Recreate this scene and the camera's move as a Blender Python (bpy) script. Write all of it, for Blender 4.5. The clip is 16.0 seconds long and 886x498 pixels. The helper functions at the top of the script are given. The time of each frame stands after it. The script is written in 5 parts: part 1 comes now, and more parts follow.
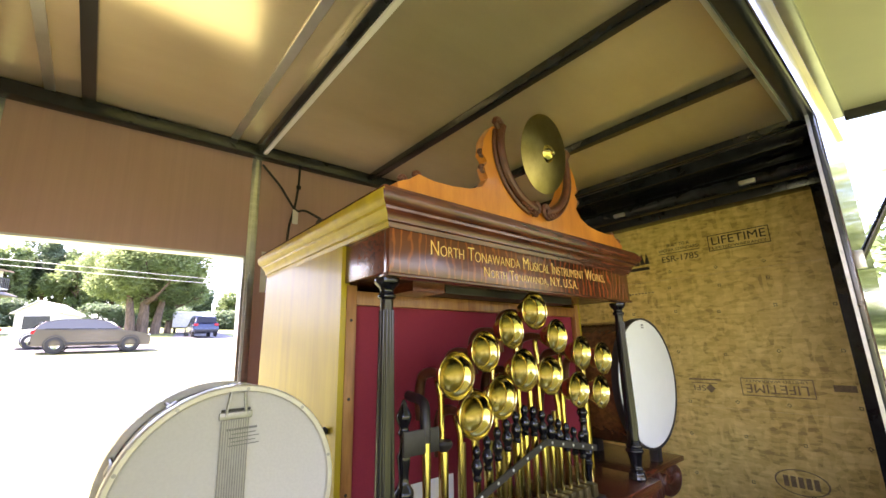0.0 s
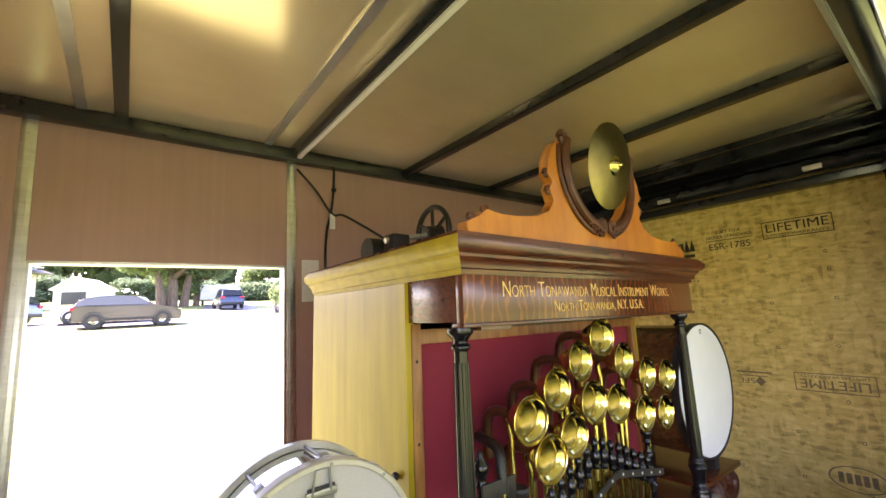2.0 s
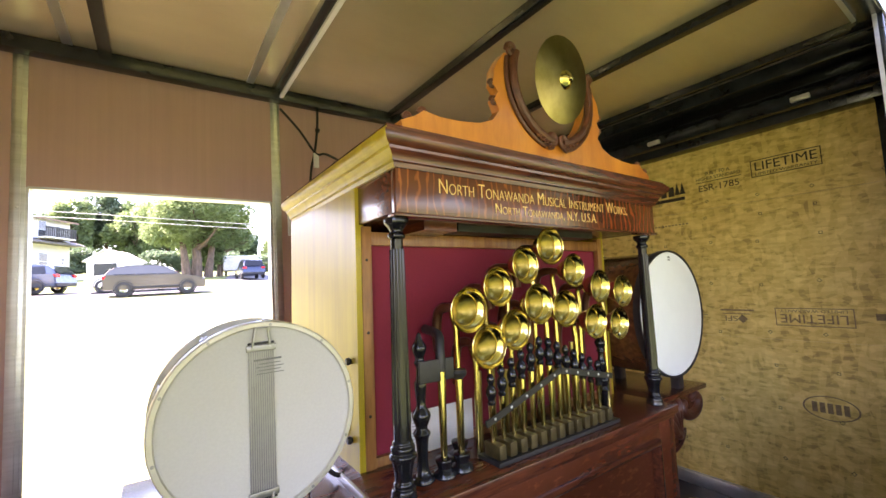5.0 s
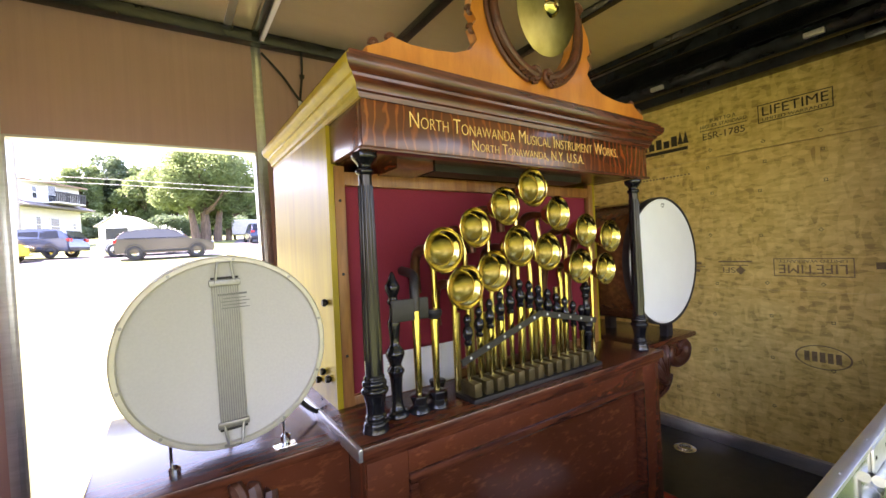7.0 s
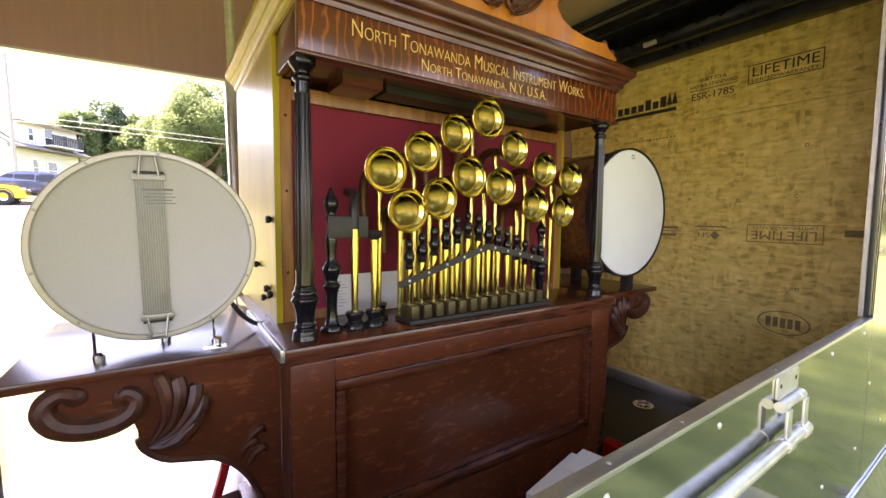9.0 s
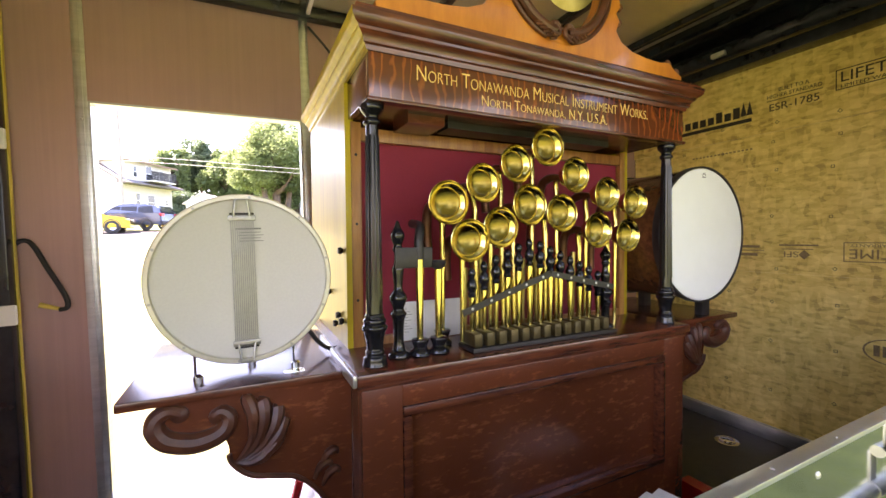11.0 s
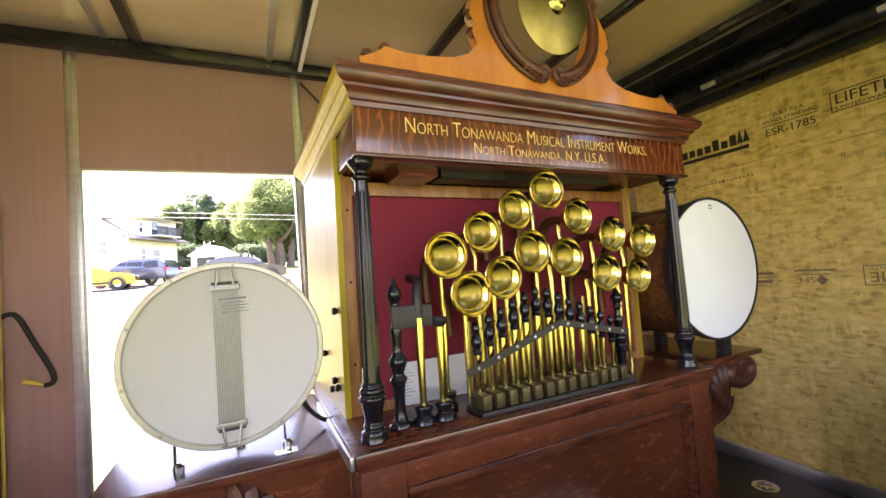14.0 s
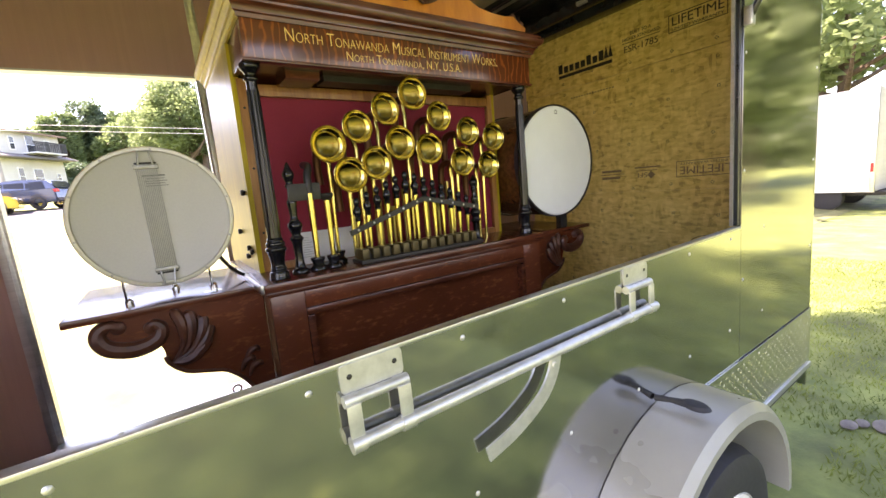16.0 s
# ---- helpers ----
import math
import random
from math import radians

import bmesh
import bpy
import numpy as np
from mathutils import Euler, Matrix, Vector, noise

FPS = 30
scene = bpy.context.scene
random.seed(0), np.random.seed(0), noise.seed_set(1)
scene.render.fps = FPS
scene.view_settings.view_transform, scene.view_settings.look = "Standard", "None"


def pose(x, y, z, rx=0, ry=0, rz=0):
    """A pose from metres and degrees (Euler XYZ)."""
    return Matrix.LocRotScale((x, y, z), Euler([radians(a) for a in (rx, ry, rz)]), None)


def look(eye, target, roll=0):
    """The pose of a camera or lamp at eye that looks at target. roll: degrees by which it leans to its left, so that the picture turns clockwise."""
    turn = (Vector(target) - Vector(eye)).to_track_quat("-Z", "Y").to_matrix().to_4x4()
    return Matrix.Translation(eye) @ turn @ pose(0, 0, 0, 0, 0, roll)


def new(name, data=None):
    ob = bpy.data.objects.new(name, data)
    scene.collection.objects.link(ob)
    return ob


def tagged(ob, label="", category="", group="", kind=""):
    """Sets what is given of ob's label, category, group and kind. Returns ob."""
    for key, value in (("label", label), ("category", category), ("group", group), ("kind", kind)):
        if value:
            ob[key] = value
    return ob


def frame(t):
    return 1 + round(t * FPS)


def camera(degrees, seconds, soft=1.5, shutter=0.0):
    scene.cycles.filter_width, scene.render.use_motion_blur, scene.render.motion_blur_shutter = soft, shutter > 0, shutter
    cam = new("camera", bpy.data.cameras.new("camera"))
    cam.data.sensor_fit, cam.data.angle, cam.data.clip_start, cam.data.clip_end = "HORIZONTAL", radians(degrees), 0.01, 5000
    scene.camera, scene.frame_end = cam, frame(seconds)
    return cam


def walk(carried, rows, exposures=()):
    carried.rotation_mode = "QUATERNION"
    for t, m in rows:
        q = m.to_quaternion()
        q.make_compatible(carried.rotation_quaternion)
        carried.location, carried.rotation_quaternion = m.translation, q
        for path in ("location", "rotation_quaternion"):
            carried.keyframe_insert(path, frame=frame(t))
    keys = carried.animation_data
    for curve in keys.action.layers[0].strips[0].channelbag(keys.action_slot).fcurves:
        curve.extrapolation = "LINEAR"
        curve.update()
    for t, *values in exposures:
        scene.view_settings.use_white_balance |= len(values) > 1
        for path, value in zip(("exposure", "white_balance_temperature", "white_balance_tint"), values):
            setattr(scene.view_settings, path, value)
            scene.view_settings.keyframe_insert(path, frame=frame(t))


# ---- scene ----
cam = camera(94.5, 16.0)

PATH = [
    (0, (0.094, 0.065, 1.739), (1.358, 1.549, 2.185), -2.1),
    (0.5, (0.057, 0.104, 1.841), (1.258, 1.65, 2.252), -2.4),
    (1, (0.025, 0.157, 1.906), (1.206, 1.736, 2.24), -3.0),
    (1.5, (0.028, 0.17, 1.913), (1.238, 1.732, 2.223), -3.3),
    (2, (0.03, 0.161, 1.916), (1.246, 1.722, 2.207), -3.1),
    (2.5, (0.078, 0.079, 1.795), (1.298, 1.647, 2.029), -2.1),
    (3, (0.118, -0.012, 1.753), (1.333, 1.563, 1.958), -1.8),
    (3.5, (0.109, 0.003, 1.744), (1.291, 1.605, 1.937), -2.1),
    (4, (0.102, 0.015, 1.743), (1.265, 1.633, 1.915), -3.0),
    (6.3, (0.203, 0.03, 1.719), (1.34, 1.672, 1.827), -3.2),
    (6.5, (0.208, 0.03, 1.715), (1.341, 1.676, 1.8), -3.4),
    (7, (0.212, 0.006, 1.676), (1.327, 1.666, 1.656), -3.6),
    (7.5, (0.209, -0.077, 1.627), (1.326, 1.578, 1.505), -3.2),
    (8, (0.231, -0.089, 1.584), (1.39, 1.532, 1.408), -1.8),
    (8.5, (0.309, -0.034, 1.571), (1.49, 1.57, 1.397), -0.6),
    (9, (0.322, -0.073, 1.563), (1.429, 1.584, 1.39), -0.3),
    (9.5, (0.309, -0.096, 1.578), (1.322, 1.622, 1.422), -0.5),
    (10, (0.298, -0.093, 1.585), (1.242, 1.665, 1.454), -0.8),
    (12.5, (0.308, -0.067, 1.608), (1.147, 1.749, 1.628), -2.6),
    (13, (0.317, -0.057, 1.621), (1.167, 1.753, 1.665), -3.4),
    (13.5, (0.337, -0.063, 1.617), (1.197, 1.742, 1.686), -4.2),
    (14, (0.339, -0.04, 1.628), (1.2, 1.762, 1.736), -4.8),
    (14.5, (0.34, -0.023, 1.645), (1.236, 1.761, 1.766), -5.3),
    (15, (0.384, -0.03, 1.637), (1.376, 1.705, 1.681), -5.7),
    (15.5, (0.399, -0.206, 1.554), (1.5, 1.455, 1.386), -5.7),
    (15.8, (0.345, -0.364, 1.525), (1.421, 1.299, 1.252), -5.3),
    (16, (0.31, -0.411, 1.519), (1.403, 1.234, 1.199), -5.9),
]
walk(cam, [(t, look(eye, target, roll)) for t, eye, target, roll in PATH],
     exposures=[(0.0, 3.62, 6900, 37), (4.0, 3.7, 6800, 37), (7.0, 3.6, 6900, 37), (8.5, 3.4, 7400, 37), (10.0, 3.55, 7400, 37), (12.5, 3.65, 7100, 37), (14.5, 3.75, 7100, 37), (15.3, 3.55, 7250, 35), (16.0, 3.12, 7450, 34)])

# ---- world, sun, exposure ----
world = bpy.data.worlds.new("world")
scene.world = world
world.use_nodes = True
wn = world.node_tree
sky = wn.nodes.new("ShaderNodeTexSky")
sky.sky_type = "NISHITA"
sky.sun_disc = False
SUN_EL, SUN_AZ = radians(55), radians(-60)      # azimuth from +y towards +x
sky.sun_elevation, sky.sun_rotation = SUN_EL, SUN_AZ
sky.air_density, sky.dust_density = 1.0, 2.0
wn.links.new(sky.outputs[0], wn.nodes["Background"].inputs[0])
wn.nodes["Background"].inputs[1].default_value = 0.15
sun = new("sun", bpy.data.lights.new("sun", "SUN"))
sun.data.energy, sun.data.angle, sun.data.color = 4.5, radians(0.6), (1.0, 0.95, 0.84)
sunway = Vector((math.sin(SUN_AZ) * math.cos(SUN_EL), math.cos(SUN_AZ) * math.cos(SUN_EL), math.sin(SUN_EL)))
sun.matrix_world = look(sunway * 40, (0, 0, 0))


# ---- materials ----
def mat(name, color, rough=0.5, metal=0.0, grain=0.0, scale=(8, 8, 8), color2=None, bump=0.0, bscale=None, coat=0.0,
        big=0.0, spec=None, detail=6.0, rvar=0.0, band=None, span=None):
    """Principled surface with grain and broad variation in object space, at real size."""
    m = bpy.data.materials.new(name)
    m.use_nodes = True
    nt = m.node_tree
    b = nt.nodes["Principled BSDF"]
    b.inputs["Base Color"].default_value = (*color, 1)
    b.inputs["Roughness"].default_value = rough
    b.inputs["Metallic"].default_value = metal
    b.inputs["Coat Weight"].default_value = coat
    b.inputs["Coat Roughness"].default_value = 0.12
    if spec is not None:
        b.inputs["Specular IOR Level"].default_value = spec
    tc = nt.nodes.new("ShaderNodeTexCoord")
    mp = nt.nodes.new("ShaderNodeMapping")
    mp.inputs["Scale"].default_value = scale
    nt.links.new(tc.outputs["Object"], mp.inputs["Vector"])
    if band:
        tx = nt.nodes.new("ShaderNodeTexWave")
        tx.wave_type = "BANDS"
        tx.bands_direction = band[0]
        tx.inputs["Scale"].default_value = band[1]
        tx.inputs["Distortion"].default_value = band[2]
        tx.inputs["Detail"].default_value = 3
        tx.inputs["Detail Scale"].default_value = 1.5
        out = tx.outputs["Color"]
    else:
        tx = nt.nodes.new("ShaderNodeTexNoise")
        tx.inputs["Scale"].default_value = 1.0
        tx.inputs["Detail"].default_value = detail
        tx.inputs["Roughness"].default_value = 0.62
        out = tx.outputs["Fac"]
    nt.links.new(mp.outputs[0], tx.inputs["Vector"])
    c2 = color2 or tuple(c * (1 - grain) for c in color)
    ramp = nt.nodes.new("ShaderNodeValToRGB")
    ramp.color_ramp.elements[0].position, ramp.color_ramp.elements[1].position = span or ((0.1, 0.9) if band else (0.35, 0.65))
    ramp.color_ramp.elements[0].color, ramp.color_ramp.elements[1].color = (*c2, 1), (*color, 1)
    nt.links.new(out, ramp.inputs[0])
    col = ramp.outputs[0]
    if big:
        n2 = nt.nodes.new("ShaderNodeTexNoise")
        n2.inputs["Scale"].default_value = 2.3
        n2.inputs["Detail"].default_value = 4
        nt.links.new(tc.outputs["Object"], n2.inputs["Vector"])
        mr = nt.nodes.new("ShaderNodeMapRange")
        mr.inputs[1].default_value, mr.inputs[2].default_value = 0.3, 0.7
        mr.inputs[3].default_value, mr.inputs[4].default_value = 1 - big, 1 + big * 0.4
        nt.links.new(n2.outputs["Fac"], mr.inputs[0])
        mx = nt.nodes.new("ShaderNodeVectorMath")
        mx.operation = "SCALE"
        nt.links.new(col, mx.inputs[0])
        nt.links.new(mr.outputs[0], mx.inputs["Scale"])
        col = mx.outputs[0]
        if rvar:
            m3 = nt.nodes.new("ShaderNodeMapRange")
            m3.inputs[1].default_value, m3.inputs[2].default_value = 0.3, 0.7
            m3.inputs[3].default_value, m3.inputs[4].default_value = rough - rvar, rough + rvar
            nt.links.new(n2.outputs["Fac"], m3.inputs[0])
            nt.links.new(m3.outputs[0], b.inputs["Roughness"])
    nt.links.new(col, b.inputs["Base Color"])
    if bump:
        n3 = nt.nodes.new("ShaderNodeTexNoise")
        n3.inputs["Scale"].default_value = 1.0
        n3.inputs["Detail"].default_value = 4
        mp3 = nt.nodes.new("ShaderNodeMapping")
        mp3.inputs["Scale"].default_value = bscale or scale
        nt.links.new(tc.outputs["Object"], mp3.inputs["Vector"])
        nt.links.new(mp3.outputs[0], n3.inputs["Vector"])
        bp = nt.nodes.new("ShaderNodeBump")
        bp.inputs["Strength"].default_value = bump
        bp.inputs["Distance"].default_value = 0.002
        nt.links.new(n3.outputs["Fac"], bp.inputs["Height"])
        nt.links.new(bp.outputs[0], b.inputs["Normal"])
    return m


M = {}
M["brown_wall"] = mat("brown_wall_panel", (0.50, 0.315, 0.285), 0.42, grain=0.08, scale=(60, 60, 1.2), big=0.10, bump=0.08, bscale=(30, 30, 3))
M["copper"] = mat("darkened_copper", (0.16, 0.07, 0.035), 0.35, 0.6, grain=0.35, scale=(25, 25, 25), big=0.2)
M["ceiling"] = mat("brown_ceiling_panel", (0.84, 0.715, 0.49), 0.19, 0.58, grain=0.05, scale=(3, 12, 3), big=0.10, rvar=0.05, bump=0.12, bscale=(5, 5, 5))
M["black"] = mat("black_painted_steel", (0.019, 0.022, 0.026), 0.20, grain=0.4, scale=(14, 14, 14), big=0.25, rvar=0.07)
M["alu"] = mat("aluminium_trim", (0.62, 0.63, 0.62), 0.33, 0.9, grain=0.18, scale=(6, 6, 60), big=0.12, bump=0.05)
M["skin"] = mat("polished_aluminium_skin", (0.51, 0.51, 0.50), 0.10, 1.0, grain=0.06, scale=(3, 3, 3), big=0.08, rvar=0.04, bump=0.35, bscale=(2.2, 2.2, 7))
M["steel"] = mat("galvanised_steel", (0.66, 0.66, 0.63), 0.38, 0.75, grain=0.2, scale=(30, 30, 30), big=0.1)
M["tread"] = mat("tread_plate", (0.72, 0.72, 0.70), 0.24, 1.0, grain=0.1, scale=(12, 12, 12))
M["oak_dark"] = mat("dark_quartersawn_oak", (0.145, 0.040, 0.016), 0.26, color2=(0.055, 0.014, 0.007), scale=(9, 60, 90), big=0.25, coat=0.3, bump=0.05, bscale=(10, 60, 90))
M["oak_front"] = mat("ray_flecked_oak", (0.33, 0.105, 0.035), 0.25, color2=(0.130, 0.033, 0.013), scale=(26, 26, 70), big=0.35, coat=0.4, detail=3.0, bump=0.08, bscale=(26, 26, 70), span=(0.55, 0.88))
M["oak_fascia"] = mat("flame_veneered_oak", (0.29, 0.076, 0.018), 0.2, color2=(0.120, 0.031, 0.011), scale=(1, 1, 0.5), big=0.5, coat=0.3, band=("X", 13.0, 8.0), span=(0.80, 1.0))
M["oak_gold"] = mat("golden_oak", (0.70, 0.265, 0.035), 0.3, color2=(0.47, 0.150, 0.018), scale=(12, 60, 3.2), big=0.25, coat=0.5, bump=0.05)
# The bright lawn's yellow reflection through the hatch is put into this base colour.
M["oak_side"] = mat("lawn_glow_oak", (0.43, 0.325, 0.016), 0.36, color2=(0.34, 0.25, 0.014), scale=(40, 26, 2.0), big=0.2, coat=0.08, bump=0.06, spec=0.2)
M["oak_frame"] = mat("oak_frame", (0.36, 0.165, 0.046), 0.4, color2=(0.19, 0.072, 0.022), scale=(50, 50, 5), big=0.15)
M["carving"] = mat("carved_walnut", (0.13, 0.040, 0.016), 0.42, color2=(0.06, 0.018, 0.009), scale=(25, 25, 25), big=0.3)
M["cloth"] = mat("crimson_cloth", (0.235, 0.010, 0.030), 0.78, grain=0.25, scale=(400, 400, 400), big=0.12, bump=0.3, bscale=(600, 600, 600))
M["brass"] = mat("polished_brass", (0.75, 0.62, 0.22), 0.17, 1.0, color2=(0.63, 0.50, 0.15), scale=(14, 14, 14), big=0.12, rvar=0.04)
M["brass_old"] = mat("aged_brass", (0.36, 0.29, 0.10), 0.30, 1.0, color2=(0.24, 0.19, 0.06), scale=(10, 10, 10), big=0.2)
M["lacquer"] = mat("black_lacquer", (0.008, 0.008, 0.010), 0.2, grain=0.2, coat=0.25, scale=(20, 20, 20), spec=0.35)
M["iron"] = mat("dull_black_iron", (0.028, 0.026, 0.026), 0.45, 0.3, grain=0.4, scale=(40, 40, 40))
M["head"] = mat("coated_drum_head", (0.47, 0.455, 0.435), 0.6, grain=0.05, scale=(200, 200, 200), big=0.03, bump=0.1)
M["head2"] = mat("smooth_white_drum_head", (0.80, 0.82, 0.81), 0.42, grain=0.03, scale=(9, 9, 9), big=0.02)
M["hoop"] = mat("ivory_hoop", (0.50, 0.475, 0.40), 0.32, grain=0.12, scale=(30, 30, 30), coat=0.2, metal=0.2)
M["nickel"] = mat("dull_nickel", (0.30, 0.295, 0.29), 0.38, 0.8, grain=0.2, scale=(60, 60, 60))
M["chrome"] = mat("chrome", (0.80, 0.81, 0.82), 0.10, 1.0, grain=0.05)
M["wire"] = mat("snare_wire", (0.36, 0.36, 0.365), 0.35, 0.7, grain=0.2, scale=(90, 90, 90))
M["shell"] = mat("brown_drum_shell", (0.16, 0.062, 0.022), 0.22, color2=(0.075, 0.026, 0.010), scale=(6, 60, 60), coat=0.6, big=0.2)
M["gold"] = mat("gold_leaf", (0.92, 0.64, 0.20), 0.4, 0.3, color2=(0.75, 0.46, 0.11), scale=(60, 60, 60))
M["ink"] = mat("stamp_ink", (0.035, 0.026, 0.018), 0.8, grain=0.3, scale=(60, 60, 60))
M["faded_ink"] = mat("faded_stamp_ink", (0.29, 0.195, 0.09), 0.8, grain=0.35, scale=(70, 70, 70))
M["fender"] = mat("grey_fender", (0.36, 0.35, 0.30), 0.30, 0.25, grain=0.12, scale=(5, 5, 5), big=0.12, rvar=0.06)
M["greyink"] = mat("grey_ink", (0.16, 0.16, 0.16), 0.7, grain=0.2)
M["paper"] = mat("white_paper", (0.76, 0.76, 0.77), 0.7, grain=0.06, scale=(40, 40, 40))
M["rubber"] = mat("black_rubber", (0.022, 0.022, 0.024), 0.62, grain=0.4, scale=(60, 60, 60), big=0.2)
M["floor"] = mat("black_rubber_floor", (0.035, 0.036, 0.040), 0.45, grain=0.35, scale=(25, 25, 25), big=0.3, rvar=0.12)
M["pipewood"] = mat("dark_brass_pipe_feet", (0.115, 0.085, 0.034), 0.38, 0.45, grain=0.5, scale=(30, 30, 30))
M["red"] = mat("red_strap", (0.75, 0.018, 0.02), 0.5, grain=0.2, scale=(200, 200, 200))
M["yellow"] = mat("yellow_plastic", (0.78, 0.60, 0.10), 0.4, grain=0.1)
M["white"] = mat("white_paint", (0.80, 0.80, 0.77), 0.4, grain=0.06, scale=(3, 3, 3), big=0.06)
M["siding"] = mat("pale_siding", (0.60, 0.585, 0.54), 0.6, grain=0.08, scale=(1, 1, 14), big=0.06)
M["lining"] = mat("pale_door_lining", (0.62, 0.58, 0.36), 0.45, grain=0.06, scale=(4, 4, 4), big=0.08)
M["brickred"] = mat("brown_brick", (0.30, 0.20, 0.15), 0.8, grain=0.3, scale=(6, 6, 14))
M["roof"] = mat("asphalt_shingles", (0.20, 0.18, 0.17), 0.85, grain=0.4, scale=(6, 6, 6), big=0.15)
M["roof_light"] = mat("pale_roof_sheet", (0.55, 0.53, 0.52), 0.6, grain=0.2, scale=(6, 6, 6), big=0.15)
M["glass_dark"] = mat("dark_window_glass", (0.03, 0.035, 0.04), 0.06, grain=0.2, spec=0.8)
M["car_glass"] = mat("tinted_car_glass", (0.012, 0.015, 0.022), 0.08, grain=0.2, spec=0.25)
M["asphalt"] = mat("asphalt", (0.10, 0.10, 0.11), 0.8, grain=0.35, scale=(9, 9, 9), big=0.2)
M["bark"] = mat("bark", (0.14, 0.095, 0.065), 0.9, grain=0.6, scale=(8, 8, 2), bump=0.8)
# The pole's pale grey holds the haze in its base colour.
M["pole"] = mat("hazed_pole", (0.34, 0.31, 0.28), 0.85, grain=0.3, scale=(20, 20, 2))
# Pale bluish haze is put into these leaf colours, and sunlight into leaf_light.
M["leaf"] = mat("hazed_green_leaves", (0.195, 0.26, 0.108), 0.55, color2=(0.125, 0.185, 0.072), scale=(0.4, 0.4, 0.4), big=0.25)
M["leaf_light"] = mat("hazed_sunlit_leaves", (0.235, 0.30, 0.130), 0.55, color2=(0.16, 0.225, 0.090), scale=(0.5, 0.5, 0.5), big=0.25)
M["leaf_dark"] = mat("hazed_dark_leaves", (0.145, 0.205, 0.115), 0.6, color2=(0.095, 0.145, 0.078), scale=(0.4, 0.4, 0.4), big=0.25)
M["grass"] = mat("lawn", (0.190, 0.225, 0.055), 0.85, color2=(0.075, 0.105, 0.024), scale=(3.2, 3.2, 3.2), big=0.5, bump=1.0, bscale=(60, 60, 60), detail=9)
M["drygrass"] = mat("sun_bleached_lawn", (0.185, 0.190, 0.080), 0.9, color2=(0.120, 0.132, 0.048), scale=(1.6, 1.6, 1.6), big=0.3, bump=1.0, bscale=(40, 40, 40), detail=9)
M["blade"] = mat("grass_blades", (0.25, 0.30, 0.055), 0.6, color2=(0.085, 0.12, 0.025), scale=(3, 3, 3), big=0.2)
M["stone"] = mat("grey_stone", (0.15, 0.135, 0.115), 0.85, grain=0.4, scale=(20, 20, 20), bump=0.5)
M["tail"] = mat("red_lamp_lens", (0.45, 0.01, 0.012), 0.2, grain=0.1)
M["lens"] = mat("clear_lamp_lens", (0.75, 0.76, 0.78), 0.12, grain=0.1)
for key, col in (("car_grey", (0.10, 0.088, 0.075)), ("car_blue", (0.035, 0.05, 0.095)), ("car_yellow", (0.55, 0.38, 0.015)), ("car_navy", (0.02, 0.03, 0.07)),
                 ("car_white", (0.8, 0.8, 0.8))):
    M[key] = mat(key + "_paint", col, 0.25, 0.35, grain=0.05, coat=0.8, scale=(2, 2, 2))


def osb_material():
    """Strand board: layers of flakes at several turns, warm tan with brown chips."""
    m = bpy.data.materials.new("strand_board")
    m.use_nodes = True
    nt = m.node_tree
    b = nt.nodes["Principled BSDF"]
    tc = nt.nodes.new("ShaderNodeTexCoord")
    fac = None
    for turn, sc in ((0.3, (1, 34, 80)), (-0.5, (1, 60, 26)), (1.2, (1, 30, 95))):
        mp = nt.nodes.new("ShaderNodeMapping")
        mp.inputs["Rotation"].default_value = (turn, 0, 0)
        mp.inputs["Scale"].default_value = sc
        vo = nt.nodes.new("ShaderNodeTexVoronoi")
        vo.inputs["Scale"].default_value = 0.7
        nt.links.new(tc.outputs["Object"], mp.inputs[0])
        nt.links.new(mp.outputs[0], vo.inputs["Vector"])
        sp = nt.nodes.new("ShaderNodeSeparateColor")
        nt.links.new(vo.outputs["Color"], sp.inputs[0])
        if fac is None:
            fac = sp.outputs[0]
        else:
            ad = nt.nodes.new("ShaderNodeMath")
            ad.operation = "ADD"
            nt.links.new(fac, ad.inputs[0])
            nt.links.new(sp.outputs[0], ad.inputs[1])
            fac = ad.outputs[0]
    nz = nt.nodes.new("ShaderNodeTexNoise")
    nz.inputs["Scale"].default_value = 5
    nz.inputs["Detail"].default_value = 7
    nt.links.new(tc.outputs["Object"], nz.inputs["Vector"])
    ad = nt.nodes.new("ShaderNodeMath")
    ad.operation = "MULTIPLY_ADD"
    ad.inputs[1].default_value = 1.6
    nt.links.new(nz.outputs["Fac"], ad.inputs[0])
    nt.links.new(fac, ad.inputs[2])
    mr = nt.nodes.new("ShaderNodeMapRange")
    mr.inputs[1].default_value, mr.inputs[2].default_value = 1.0, 3.6
    nt.links.new(ad.outputs[0], mr.inputs[0])
    rp = nt.nodes.new("ShaderNodeValToRGB")
    el = rp.color_ramp.elements
    el[0].position, el[0].color = 0.0, (0.42, 0.27, 0.065, 1)
    el[1].position, el[1].color = 1.0, (0.88, 0.68, 0.23, 1)
    mid = el.new(0.35)
    mid.color = (0.67, 0.48, 0.12, 1)
    nt.links.new(mr.outputs[0], rp.inputs[0])
    nt.links.new(rp.outputs[0], b.inputs["Base Color"])
    b.inputs["Roughness"].default_value = 0.5
    bp = nt.nodes.new("ShaderNodeBump")
    bp.inputs["Strength"].default_value, bp.inputs["Distance"].default_value = 0.25, 0.001
    nt.links.new(fac, bp.inputs["Height"])
    nt.links.new(bp.outputs[0], b.inputs["Normal"])
    return m


